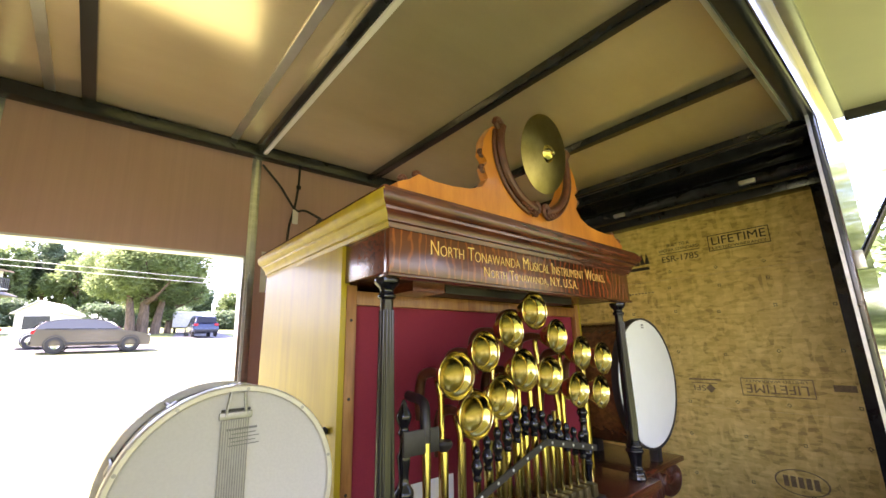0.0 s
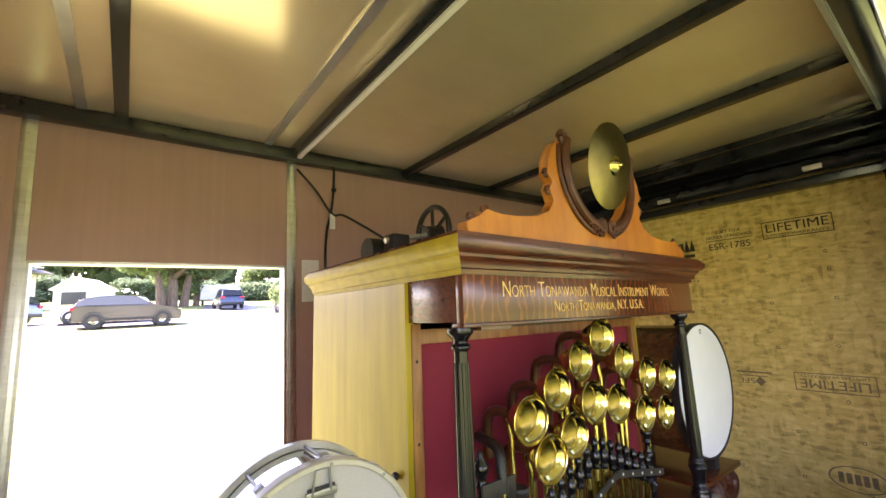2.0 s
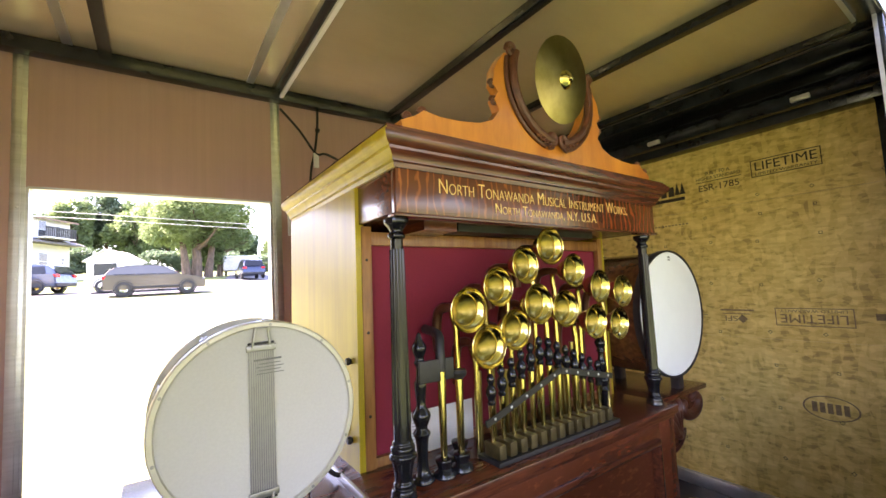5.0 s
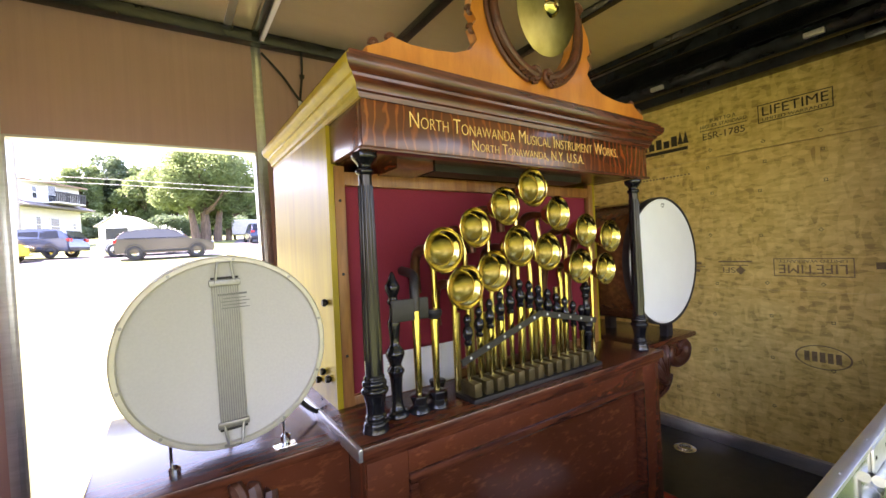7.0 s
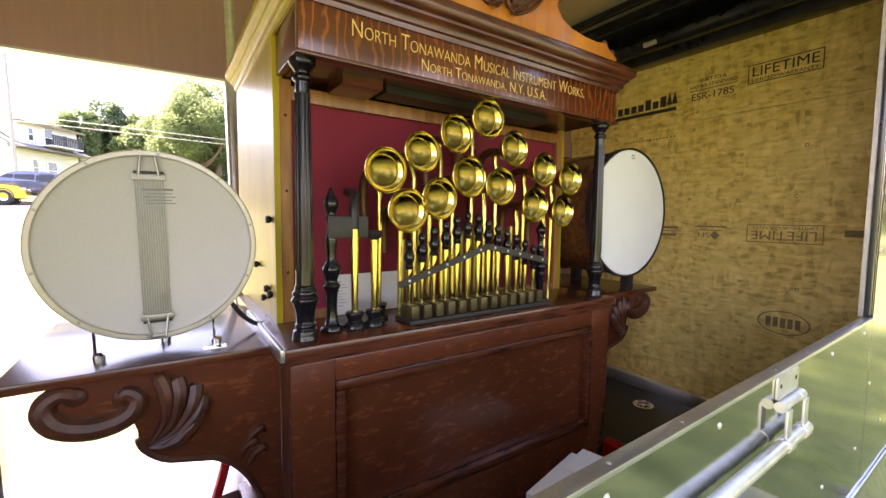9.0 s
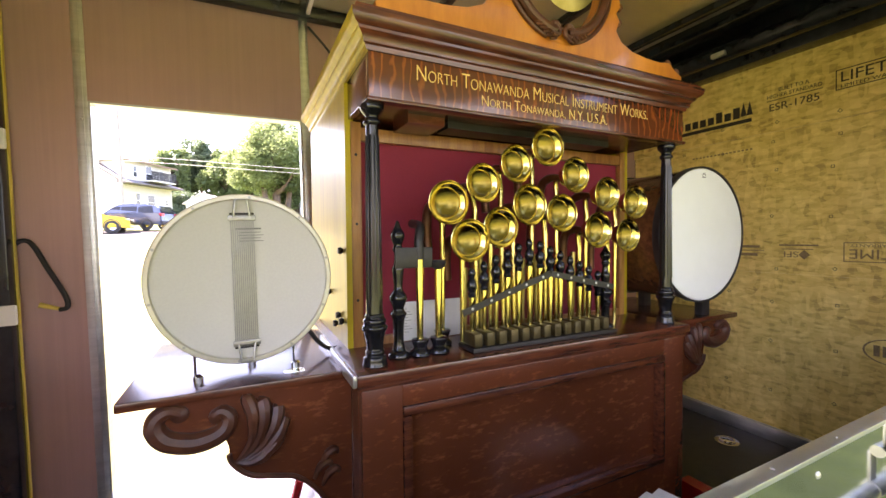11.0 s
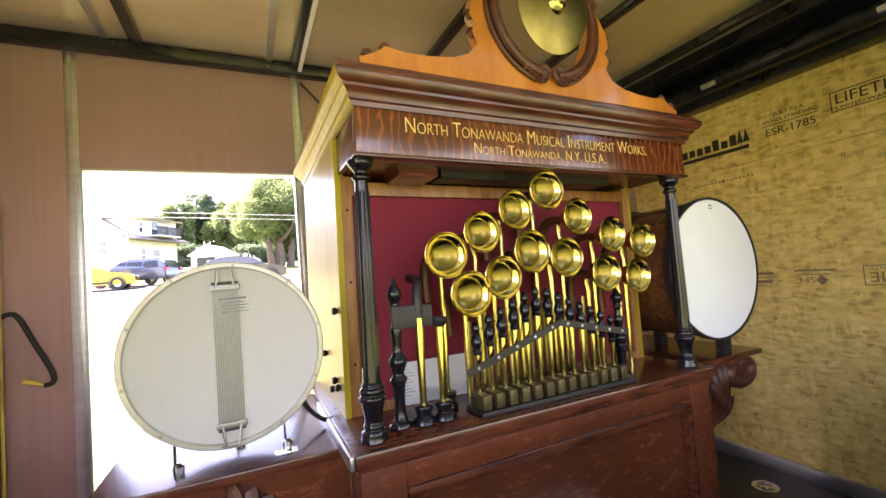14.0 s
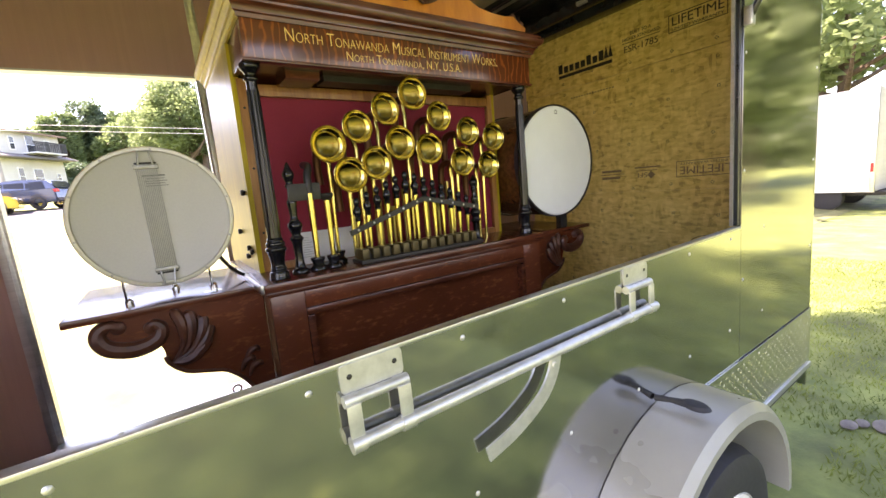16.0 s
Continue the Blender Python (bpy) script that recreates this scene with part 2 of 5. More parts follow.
M["osb"] = osb_material()


def throat_shade_brass():
    """Brass disc with the fine circular lines of spinning, which draw light into a radial streak; the throat's shade is
    put into its dark colour.
    """
    m = mat("throat_shade_brass", (0.27, 0.20, 0.050), 0.24, 1.0, color2=(0.18, 0.13, 0.03), scale=(16, 16, 16), big=0.15)
    b = m.node_tree.nodes["Principled BSDF"]
    tg = m.node_tree.nodes.new("ShaderNodeTangent")
    tg.direction_type, tg.axis = "RADIAL", "Z"
    b.inputs["Anisotropic"].default_value = 0.75
    m.node_tree.links.new(tg.outputs[0], b.inputs["Tangent"])
    return m


M["spun"] = throat_shade_brass()
for key in ("leaf", "leaf_light", "leaf_dark", "blade"):
    nt = M[key].node_tree
    b, out = nt.nodes["Principled BSDF"], nt.nodes["Material Output"]
    tl, mx = nt.nodes.new("ShaderNodeBsdfTranslucent"), nt.nodes.new("ShaderNodeMixShader")
    mx.inputs[0].default_value = 0.58
    nt.links.new(b.inputs["Base Color"].links[0].from_socket, tl.inputs["Color"])
    nt.links.new(b.outputs[0], mx.inputs[1])
    nt.links.new(tl.outputs[0], mx.inputs[2])
    nt.links.new(mx.outputs[0], out.inputs["Surface"])


# ---- builders ----
def box(bm, x0, x1, y0, y1, z0, z1, bev=0.0):
    g = bmesh.ops.create_cube(bm, size=1.0, matrix=Matrix.LocRotScale(((x0 + x1) / 2, (y0 + y1) / 2, (z0 + z1) / 2), None, (x1 - x0, y1 - y0, z1 - z0)))
    if bev:
        edges = {e for v in g["verts"] for e in v.link_edges}
        bmesh.ops.bevel(bm, geom=list(edges), offset=bev, segments=2, affect="EDGES", profile=0.6)
    return bm


def prism(bm, outline, y0, y1, bev=0.0):
    """An outline of (x, z) with thickness along y."""
    f = bm.faces.new([bm.verts.new((x, y0, z)) for x, z in outline])
    f.normal_update()
    g = bmesh.ops.extrude_face_region(bm, geom=[f])
    vs = [e for e in g["geom"] if isinstance(e, bmesh.types.BMVert)]
    bmesh.ops.translate(bm, vec=(0, y1 - y0, 0), verts=vs)
    bmesh.ops.recalc_face_normals(bm, faces=bm.faces)
    if bev:
        edges = [e for e in bm.edges if abs(e.verts[0].co.y - e.verts[1].co.y) < 1e-6]
        bmesh.ops.bevel(bm, geom=edges, offset=bev, segments=2, affect="EDGES")
    return bm


def lathe(bm, profile, seg=20, m=None):
    """Turns (radius, height) about z, then sets it by m."""
    m = m or Matrix()
    rings = []
    for r, z in profile:
        if r < 1e-5:
            rings.append([bm.verts.new(m @ Vector((0, 0, z)))])
        else:
            rings.append([bm.verts.new(m @ Vector((r * math.cos(2 * math.pi * i / seg), r * math.sin(2 * math.pi * i / seg), z))) for i in range(seg)])
    for a, b in zip(rings, rings[1:]):
        for i in range(seg):
            j = (i + 1) % seg
            if len(a) == 1 and len(b) == 1:
                continue
            if len(a) == 1:
                bm.faces.new((a[0], b[j], b[i]))
            elif len(b) == 1:
                bm.faces.new((a[i], a[j], b[0]))
            else:
                bm.faces.new((a[i], a[j], b[j], b[i]))
    bmesh.ops.recalc_face_normals(bm, faces=bm.faces)
    return bm


def tube(bm, pts, r, seg=10, caps=True):
    """A round bar through pts; r is one radius or one a point."""
    pts = [Vector(p) for p in pts]
    rs = r if isinstance(r, (list, tuple)) else [r] * len(pts)
    rings, side = [], None
    for i, p in enumerate(pts):
        d = (pts[min(i + 1, len(pts) - 1)] - pts[max(i - 1, 0)]).normalized()
        if side is None:
            side = d.orthogonal().normalized()
        side = (side - d * side.dot(d)).normalized()
        up = d.cross(side)
        rings.append([bm.verts.new(p + rs[i] * (math.cos(2 * math.pi * k / seg) * side + math.sin(2 * math.pi * k / seg) * up)) for k in range(seg)])
    for a, b in zip(rings, rings[1:]):
        for k in range(seg):
            bm.faces.new((a[k], a[(k + 1) % seg], b[(k + 1) % seg], b[k]))
    if caps:
        bm.faces.new(rings[0][::-1])
        bm.faces.new(rings[-1])
    bmesh.ops.recalc_face_normals(bm, faces=bm.faces)
    return bm


def curve(pts, n=8):
    """Smooth points through pts (Catmull-Rom)."""
    pts = [Vector(p) for p in pts]
    out = []
    for i in range(len(pts) - 1):
        a, b, c, d = pts[max(i - 1, 0)], pts[i], pts[i + 1], pts[min(i + 2, len(pts) - 1)]
        for k in range(n):
            t = k / n
            out.append(0.5 * ((2 * b) + (c - a) * t + (2 * a - 5 * b + 4 * c - d) * t * t + (3 * b - a - 3 * c + d) * t ** 3))
    return out + [pts[-1]]


def thing(name, label, category, group="", m=None, kind=""):
    ob = new(name)
    ob.empty_display_size = 0.05
    if m is not None:
        ob.matrix_world = m
    return tagged(ob, label, category, group, kind)


def mesh_of(name, bm, material, smooth=True, angle=35):
    me = bpy.data.meshes.new(name)
    bm.to_mesh(me)
    bm.free()
    me.materials.append(M[material])
    if smooth:
        for p in me.polygons:
            p.use_smooth = True
        me.set_sharp_from_angle(angle=radians(angle))
    return me


def part(name, bm, material, parent=None, label="", smooth=True):
    ob = new(name, mesh_of(name, bm, material, smooth))
    if parent is not None:
        ob.parent = parent
    if label:
        tagged(ob, label)
    return ob


def solid(name, bm, material, label, category="", kind="", smooth=True, m=None, group=""):
    ob = part(name, bm, material, None, "", smooth)
    if m is not None:
        ob.matrix_world = m
    return tagged(ob, label, category, group, kind)


def words(name, body, size, m, material, parent=None, caps=False, width=None, label="", depth=0.0006, thin=0.0):
    """Raised or printed lettering as a mesh; caps: lower case drawn as small capitals."""
    cu = bpy.data.curves.new(name, "FONT")
    cu.body, cu.size, cu.align_x, cu.extrude, cu.offset = body, size, "CENTER", depth, thin
    if caps:
        cu.small_caps_scale = 0.74
        for ch, f in zip(body, cu.body_format):
            f.use_small_caps = True
    tmp = new(name, cu)
    bpy.context.view_layer.update()
    me = bpy.data.meshes.new_from_object(tmp.evaluated_get(bpy.context.evaluated_depsgraph_get()))
    bpy.data.objects.remove(tmp)
    bpy.data.curves.remove(cu)
    if width:
        xs = [v.co.x for v in me.vertices]
        k = width / (max(xs) - min(xs))
        for v in me.vertices:
            v.co.x *= k
    me.materials.clear()
    me.materials.append(M[material])
    ob = new(name, me)
    if parent is not None:
        ob.parent = parent
    ob.matrix_local = m
    return tagged(ob, label) if label else ob


B = bmesh.new


def turned(profile, n=3):
    """Rounds the beads and coves of a (radius, height) profile."""
    return [(max(v.x, 0.0), v.y) for v in curve([(r, z, 0) for r, z in profile], n)]


# ---- the trailer: floor, walls, ceiling ----
FLOOR, CEIL, BACK, SIDE, FRONT, REAR, SILL, HEAD = 0.45, 2.64, 1.925, 0.21, 2.785, -0.52, 1.25, 2.50
WX0, WX1, WZ0, WZ1 = -0.215, 0.555, 0.56, 2.13        # opening in the far side
OX0, OX1 = -0.42, 2.02                                 # opening in the near side
solid("floor", box(B(), REAR, FRONT, SIDE, BACK + 0.05, FLOOR - 0.06, FLOOR), "floor", "black rubber covered floor of the trailer", kind="structure", smooth=False)

wall = thing("wall_back", "brown panelled side wall with a large open hatch", "wall", kind="structure")
for nm, a in (("panel", (REAR, WX0, WZ0 - 0.2, CEIL)), ("panel", (WX1, FRONT, FLOOR - 0.05, CEIL)), ("panel", (WX0, WX1, WZ1, CEIL)), ("panel", (WX0, WX1, FLOOR - 0.05, WZ0))):
    part(nm, box(B(), a[0], a[1], BACK, BACK + 0.05, a[2] if a[2] > 0.5 else FLOOR - 0.05, a[3]), "brown_wall", wall, smooth=False)
for x0, x1 in ((WX0 - 0.042, WX0 - 0.004), (WX1 + 0.006, WX1 + 0.044)):
    b = box(B(), x0, x1, BACK - 0.006, BACK - 0.001, FLOOR, CEIL - 0.04, 0.0015)
    box(b, x0 + 0.012, x1 - 0.012, BACK - 0.009, BACK - 0.006, FLOOR, CEIL - 0.04)
    strip = part("trim", b, "alu", wall, "aluminium joint strip")
    for i in range(9):
        part("screw", lathe(B(), [(0, 0.002), (0.003, 0.0015), (0.004, 0)], 8, pose((x0 + x1) / 2, BACK - 0.009, 0.62 + 0.24 * i, 90)), "steel", strip)
for a in ((WX0 - 0.004, WX0 + 0.004, WZ0, WZ1), (WX1 - 0.004, WX1 + 0.004, WZ0, WZ1), (WX0, WX1, WZ1 - 0.006, WZ1 + 0.003)):
    part("hatch_edge", box(B(), a[0], a[1], BACK - 0.004, BACK + 0.056, a[2], a[3]), "alu", wall, smooth=False)
part("sill", box(B(), WX0 - 0.02, WX1 + 0.02, BACK - 0.42, BACK + 0.06, WZ0 - 0.02, WZ0 + 0.012, 0.004), "alu", wall, "aluminium hatch sill")
# rear end and its corner post
solid("wall_rear", box(B(), REAR - 0.05, REAR, SIDE, BACK + 0.05, FLOOR - 0.05, CEIL), "brown_wall", "brown panelled rear wall", kind="structure", smooth=False)
post = thing("corner_post", "black steel corner post with plastic catches", "post", kind="structure")
part("post", box(B(), REAR, REAR + 0.075, BACK - 0.075, BACK - 0.002, FLOOR, CEIL, 0.006), "black", post)
part("edge_strip", box(B(), REAR + 0.0755, REAR + 0.080, BACK - 0.03, BACK - 0.016, FLOOR, CEIL - 0.1), "yellow", post)
for z in (1.955, 1.345):
    part("catch", box(B(), REAR + 0.01, REAR + 0.095, BACK - 0.095, BACK - 0.0755, z - 0.035, z + 0.035, 0.006), "white", post, "pale plastic catch")

ceiling = box(B(), REAR - 0.05, FRONT + 0.05, SIDE - 0.02, BACK + 0.05, CEIL, CEIL + 0.05)
solid("ceiling", ceiling, "ceiling", "glossy brown ceiling panels of the trailer", kind="structure", smooth=False)
for x in (-0.01, 0.578, 1.155, 1.76, 2.34):
    r = thing("ceiling_rib", "black steel cross rib under the ceiling", "rib", "ceiling ribs", kind="structure")
    part("rib", box(B(), x - 0.019, x + 0.019, SIDE + 0.03, BACK - 0.02, CEIL - 0.034, CEIL - 0.001, 0.004), "black", r)
part("cable_duct", box(B(), 0.590, 0.606, SIDE + 0.03, BACK - 0.03, CEIL - 0.044, CEIL - 0.034), "white", bpy.data.objects["ceiling"], smooth=False)
for x in (-0.115, 0.470):
    ch = box(B(), x - 0.014, x + 0.014, SIDE + 0.05, BACK - 0.03, CEIL - 0.007, CEIL - 0.001)
    part("lamp_strip", ch, "alu", bpy.data.objects["ceiling"], smooth=False)
solid("ceiling_beam", box(B(), REAR, FRONT, BACK - 0.055, BACK - 0.001, CEIL - 0.055, CEIL - 0.002, 0.008), "black", "black steel beam along the ceiling edge", kind="structure")
solid("front_header", box(B(), FRONT - 0.10, FRONT - 0.001, SIDE + 0.05, BACK - 0.06, 2.425, CEIL - 0.002, 0.01), "black", "black steel header over the strand board", kind="structure")
rail = thing("roller_housing", "black rolled awning tube with steel end clips", "awning", kind="structure")
part("tube", tube(B(), [(FRONT - 0.17, SIDE + 0.08, 2.50), (FRONT - 0.17, BACK - 0.1, 2.50)], 0.045, 18), "black", rail)
part("valance", box(B(), FRONT - 0.335, FRONT - 0.102, SIDE + 0.06, BACK - 0.08, 2.575, CEIL - 0.003, 0.006), "black", rail)
for y in (0.52, 1.20):
    part("clip", box(B(), FRONT - 0.225, FRONT - 0.20, y, y + 0.07, 2.475, 2.497, 0.003), "steel", rail, "bright steel clip")

# strand board end wall in three courses
osb = thing("wall_front", "bare strand board end wall with printed stamps", "wall", kind="structure")
for i, (z0, z1) in enumerate(((FLOOR + 0.06, 1.3370), (1.3375, 2.0700), (2.0706, 2.44))):
    part("board", box(B(), FRONT + (0, 0.004, -0.007)[i], FRONT + 0.02, SIDE + 0.013, BACK, z0, z1, 0.0015), "osb", osb, smooth=False)
part("backing", box(B(), FRONT + 0.021, FRONT + 0.048, SIDE + 0.031, BACK + 0.05, FLOOR - 0.05, CEIL), "black", osb, smooth=False)
part("kick_strip", box(B(), FRONT - 0.03, FRONT - 0.001, SIDE + 0.04, BACK, FLOOR, FLOOR + 0.07, 0.003), "alu", osb, "aluminium kick strip")


def on_board(y, z, turn=0, at=FRONT):
    """A pose on the strand board: text runs towards -y and faces -x."""
    return pose(at - 0.0012, y, z, 0, 0, 0) @ pose(0, 0, 0, 90, 0, -90) @ pose(0, 0, 0, 0, 0, turn)


def frame_bars(y0, y1, z0, z1, w=0.004, at=FRONT):
    b = B()
    for a in ((y0, y1, z0, z0 + w), (y0, y1, z1 - w, z1), (y0, y0 + w, z0, z1), (y1 - w, y1, z0, z1)):
        box(b, at - 0.0014, at - 0.0006, *a)
    return b


UPPER = FRONT - 0.007        # face of the top course
part("stamp_frame", frame_bars(0.548, 0.838, 2.198, 2.290, at=UPPER), "ink", osb, smooth=False)
words("stamp_text", "LIFETIME", 0.066, on_board(0.693, 2.232, at=UPPER), "ink", osb, width=0.255)
words("stamp_text", "LIMITED WARRANTY", 0.022, on_board(0.693, 2.206, at=UPPER), "ink", osb, width=0.255)
words("stamp_text", "BUILT TO A", 0.028, on_board(1.00, 2.268, at=UPPER), "ink", osb, width=0.125)
words("stamp_text", "HIGHER STANDARD", 0.026, on_board(1.00, 2.240, at=UPPER), "ink", osb, width=0.225)
part("stamp_rule", box(B(), UPPER - 0.0014, UPPER - 0.0006, 0.885, 1.115, 2.227, 2.2305), "ink", osb, smooth=False)
words("stamp_text", "ESR-1785", 0.052, on_board(1.00, 2.176, at=UPPER), "ink", osb, width=0.205)
b = box(B(), UPPER - 0.0014, UPPER - 0.0006, 1.185, 1.60, 2.148, 2.168)
for i in range(8):
    y = 1.60 - 0.046 * i
    box(b, UPPER - 0.0014, UPPER - 0.0006, y - 0.034, y, 2.180, 2.222 + (0.018 if i in (0, 5, 7) else 0))
for y in (1.225, 1.195):
    f = [b.verts.new((UPPER - 0.0013, y + dy, 2.185 + dz)) for dy, dz in ((0.016, 0), (-0.016, 0), (0, 0.075))]
    b.faces.new(f)
part("stamp_logo", b, "ink", osb, "plain dark printed mark", smooth=False)
part("stamp_frame", frame_bars(0.508, 0.808, 1.410, 1.500), "faded_ink", osb, smooth=False)
words("stamp_text", "LIFETIME", 0.062, on_board(0.658, 1.468, 180), "faded_ink", osb, width=0.255)
words("stamp_text", "LIMITED WARRANTY", 0.020, on_board(0.658, 1.492, 180), "faded_ink", osb, width=0.255)
words("stamp_text", "SFI", 0.042, on_board(1.01, 1.452, 180), "faded_ink", osb, width=0.06)
b = B()
f = [b.verts.new((FRONT - 0.0013, 0.955 + dy, 1.437 + dz)) for dy, dz in ((0.024, 0), (0, 0.024), (-0.024, 0), (0, -0.024))]
b.faces.new(f)
for y0, y1, z0, z1 in ((0.92, 1.05, 1.462, 1.466), (0.90, 1.06, 1.480, 1.488), (1.13, 1.30, 1.452, 1.456), (1.15, 1.29, 1.468, 1.482), (1.16, 1.29, 1.424, 1.440), (0.36, 0.44, 1.45, 1.48)):
    box(b, FRONT - 0.0014, FRONT - 0.0006, y0, y1, z0, z1)
for k in range(16):
    box(b, FRONT - 0.0014, FRONT - 0.0006, 1.50 - 0.021 * k, 1.512 - 0.021 * k, 1.998, 2.006)
part("stamp_marks", b, "faded_ink", osb, "unreadable small print", smooth=False)
b = B()
for k in range(40):
    a0, a1 = 2 * math.pi * k / 40, 2 * math.pi * (k + 1) / 40
    vs = [b.verts.new((FRONT - 0.0012, 0.635 + r * 0.105 * math.cos(a), 1.022 + r * 0.058 * math.sin(a))) for r, a in ((1, a0), (1, a1), (0.93, a1), (0.93, a0))]
    b.faces.new(vs)
for k in range(5):
    box(b, FRONT - 0.0014, FRONT - 0.0006, 0.568 + 0.029 * k, 0.588 + 0.029 * k, 0.998, 1.046)
part("stamp_oval", b, "faded_ink", osb, "plain oval printed mark", smooth=False)
marker = B()
for (y0, y1, z0, z1) in ((-0.007, 0.007, -0.007, -0.005), (-0.007, 0.007, 0.005, 0.007), (-0.007, -0.005, -0.005, 0.005), (0.005, 0.007, -0.005, 0.005)):
    box(marker, -0.0008, 0, y0, y1, z0, z1)
marker_mesh = mesh_of("nail_mark", marker, "ink", False)
for zc in (0.72, 0.98, 1.20, 1.37, 1.62, 1.86, 2.02, 2.12):
    for k in range(6):
        o = new("nail_mark", marker_mesh)
        o.parent = osb
        o.location = ((UPPER if zc > 2.08 else FRONT) - 0.0008, 0.36 + 0.24 * k + random.uniform(-0.02, 0.02), zc + random.uniform(-0.02, 0.02))
        o.rotation_euler = (radians(random.choice((0, 45))), 0, 0)
solid("corner_post", box(B(), FRONT - 0.045, FRONT - 0.0015, SIDE + 0.014, 0.345, FLOOR, 2.424, 0.004), "black", "black steel corner post beside the strand board", "post", kind="structure")
ring = thing("floor_ring", "chrome recessed tie-down ring on the floor", "tie-down ring")
part("plate", lathe(B(), [(0, 0.001), (0.052, 0.001), (0.056, 0.0)], 24, pose(2.56, 1.19, FLOOR + 0.001)), "chrome", ring)
part("ring", tube(B(), [(2.56 + 0.034 * math.cos(a), 1.19 + 0.034 * math.sin(a), FLOOR + 0.008) for a in np.linspace(0, 2 * math.pi, 25)], 0.005, 8), "chrome", ring)

# near side: opening frame, skin, lifted door
side = thing("wall_near", "polished aluminium trailer side with a long opening", "wall", kind="structure")
part("skin", box(B(), REAR - 0.05, OX1, SIDE - 0.004, SIDE, FLOOR - 0.12, SILL), "skin", side, smooth=False)
part("skin", box(B(), OX1 + 0.001, FRONT + 0.03, SIDE - 0.0045, SIDE, 0.74, CEIL), "skin", side, smooth=False)
part("skin", box(B(), REAR - 0.05, OX1, SIDE - 0.004, SIDE, HEAD, CEIL + 0.04), "skin", side, smooth=False)
part("skin", box(B(), REAR - 0.05, OX0, SIDE - 0.0045, SIDE, SILL, HEAD), "skin", side, smooth=False)
part("corner_trim", box(B(), FRONT + 0.03, FRONT + 0.05, SIDE - 0.0048, SIDE + 0.03, FLOOR - 0.12, CEIL + 0.05, 0.002), "skin", side)
part("lining", box(B(), REAR, OX1, SIDE + 0.001, SIDE + 0.016, FLOOR - 0.06, SILL - 0.006), "black", side, smooth=False)
part("lining", box(B(), OX1 + 0.004, FRONT, SIDE + 0.001, SIDE + 0.012, FLOOR, CEIL - 0.002), "black", side, smooth=False)
part("sill_strip", box(B(), OX0, OX1, SIDE - 0.006, SIDE + 0.018, SILL - 0.0055, SILL + 0.003, 0.002), "alu", side)
part("header_beam", box(B(), REAR, OX1 + 0.003, SIDE + 0.001, SIDE + 0.06, HEAD, CEIL - 0.002, 0.006), "black", side)
part("jamb", box(B(), OX1 - 0.018, OX1 + 0.003, SIDE + 0.001, SIDE + 0.022, SILL + 0.006, HEAD, 0.003), "black", side)
part("jamb_trim", box(B(), OX1 - 0.026, OX1 - 0.0185, SIDE + 0.014, SIDE + 0.024, SILL + 0.006, HEAD), "alu", side, smooth=False)
part("header_trim", box(B(), OX0, OX1 - 0.036, SIDE + 0.058, SIDE + 0.068, HEAD - 0.006, HEAD + 0.004), "alu", side, smooth=False)
part("jamb", box(B(), OX0 - 0.003, OX0 + 0.03, SIDE + 0.002, SIDE + 0.06, SILL + 0.006, HEAD, 0.004), "black", side)
rivet = mesh_of("rivet", lathe(B(), [(0, 0.003), (0.004, 0.002), (0.006, 0)], 8), "steel")
for k in range(9):
    for z, y in ((SILL - 0.03, SIDE - 0.004), (0.88, SIDE - 0.004)):
        o = new("rivet", rivet)
        o.parent = side
        o.matrix_local = pose(-0.15 + 0.298 * k, y, z, 90)
for k in range(13):
    o = new("rivet", rivet)
    o.parent = side
    o.matrix_local = pose(OX0 + 0.1 + 0.18 * k, SIDE + 0.006, SILL + 0.0025) @ Matrix.Diagonal((0.7, 0.7, 0.7, 1))
for z in (1.05, 1.45, 1.85, 2.25):
    for x in (OX1 + 0.02, FRONT + 0.01):
        o = new("rivet", rivet)
        o.parent = side
        o.matrix_local = pose(x, SIDE - 0.0045, z, 90)

guard = thing("gravel_guard", "bright tread plate gravel guard on the trailer side", "gravel guard", kind="structure")
part("sheet", box(B(), 1.68, FRONT + 0.052, SIDE - 0.010, SIDE - 0.005, 0.43, 0.735), "tread", guard, smooth=False)
part("lower_rail", box(B(), 1.68, FRONT + 0.052, SIDE - 0.018, SIDE - 0.010, 0.43, 0.455, 0.002), "alu", guard)
b = B()
for i in range(46):
    for j in range(12):
        x, z = 1.70 + 0.0248 * i, 0.47 + 0.0215 * j
        lathe(b, [(0.0068, 0), (0.003, 0.0008)], 4, pose(x, SIDE - 0.010, z, 90) @ pose(0, 0, 0, 0, 0, 45 if (i + j) % 2 else -45) @ Matrix.Diagonal((1.5, 0.5, 1, 1)))
tagged(part("tread_lugs", b, "tread", guard), kind="stuff")

door = thing("lifted_door", "pale aluminium side door lifted overhead on gas struts", "hatch door")
DM = pose(0, SIDE - 0.045, 2.50, 5)
door.matrix_world = DM
part("panel", box(B(), OX0, OX1 + 0.02, -1.25, -0.03, -0.012, 0.012), "lining", door, "pale yellowish inner lining", smooth=False)
for a in ((OX0, OX1 + 0.03, -1.28, -1.25), (OX0, OX1 + 0.03, -0.03, 0.0)):
    part("frame_bar", box(B(), a[0], a[1], a[2], a[3], -0.03, 0.02, 0.003), "alu", door)
for x in (OX0, OX1 + 0.02):
    part("frame_bar", box(B(), x - 0.006, x + 0.012, -1.25, -0.03, -0.045, 0.02, 0.003), "iron", door)
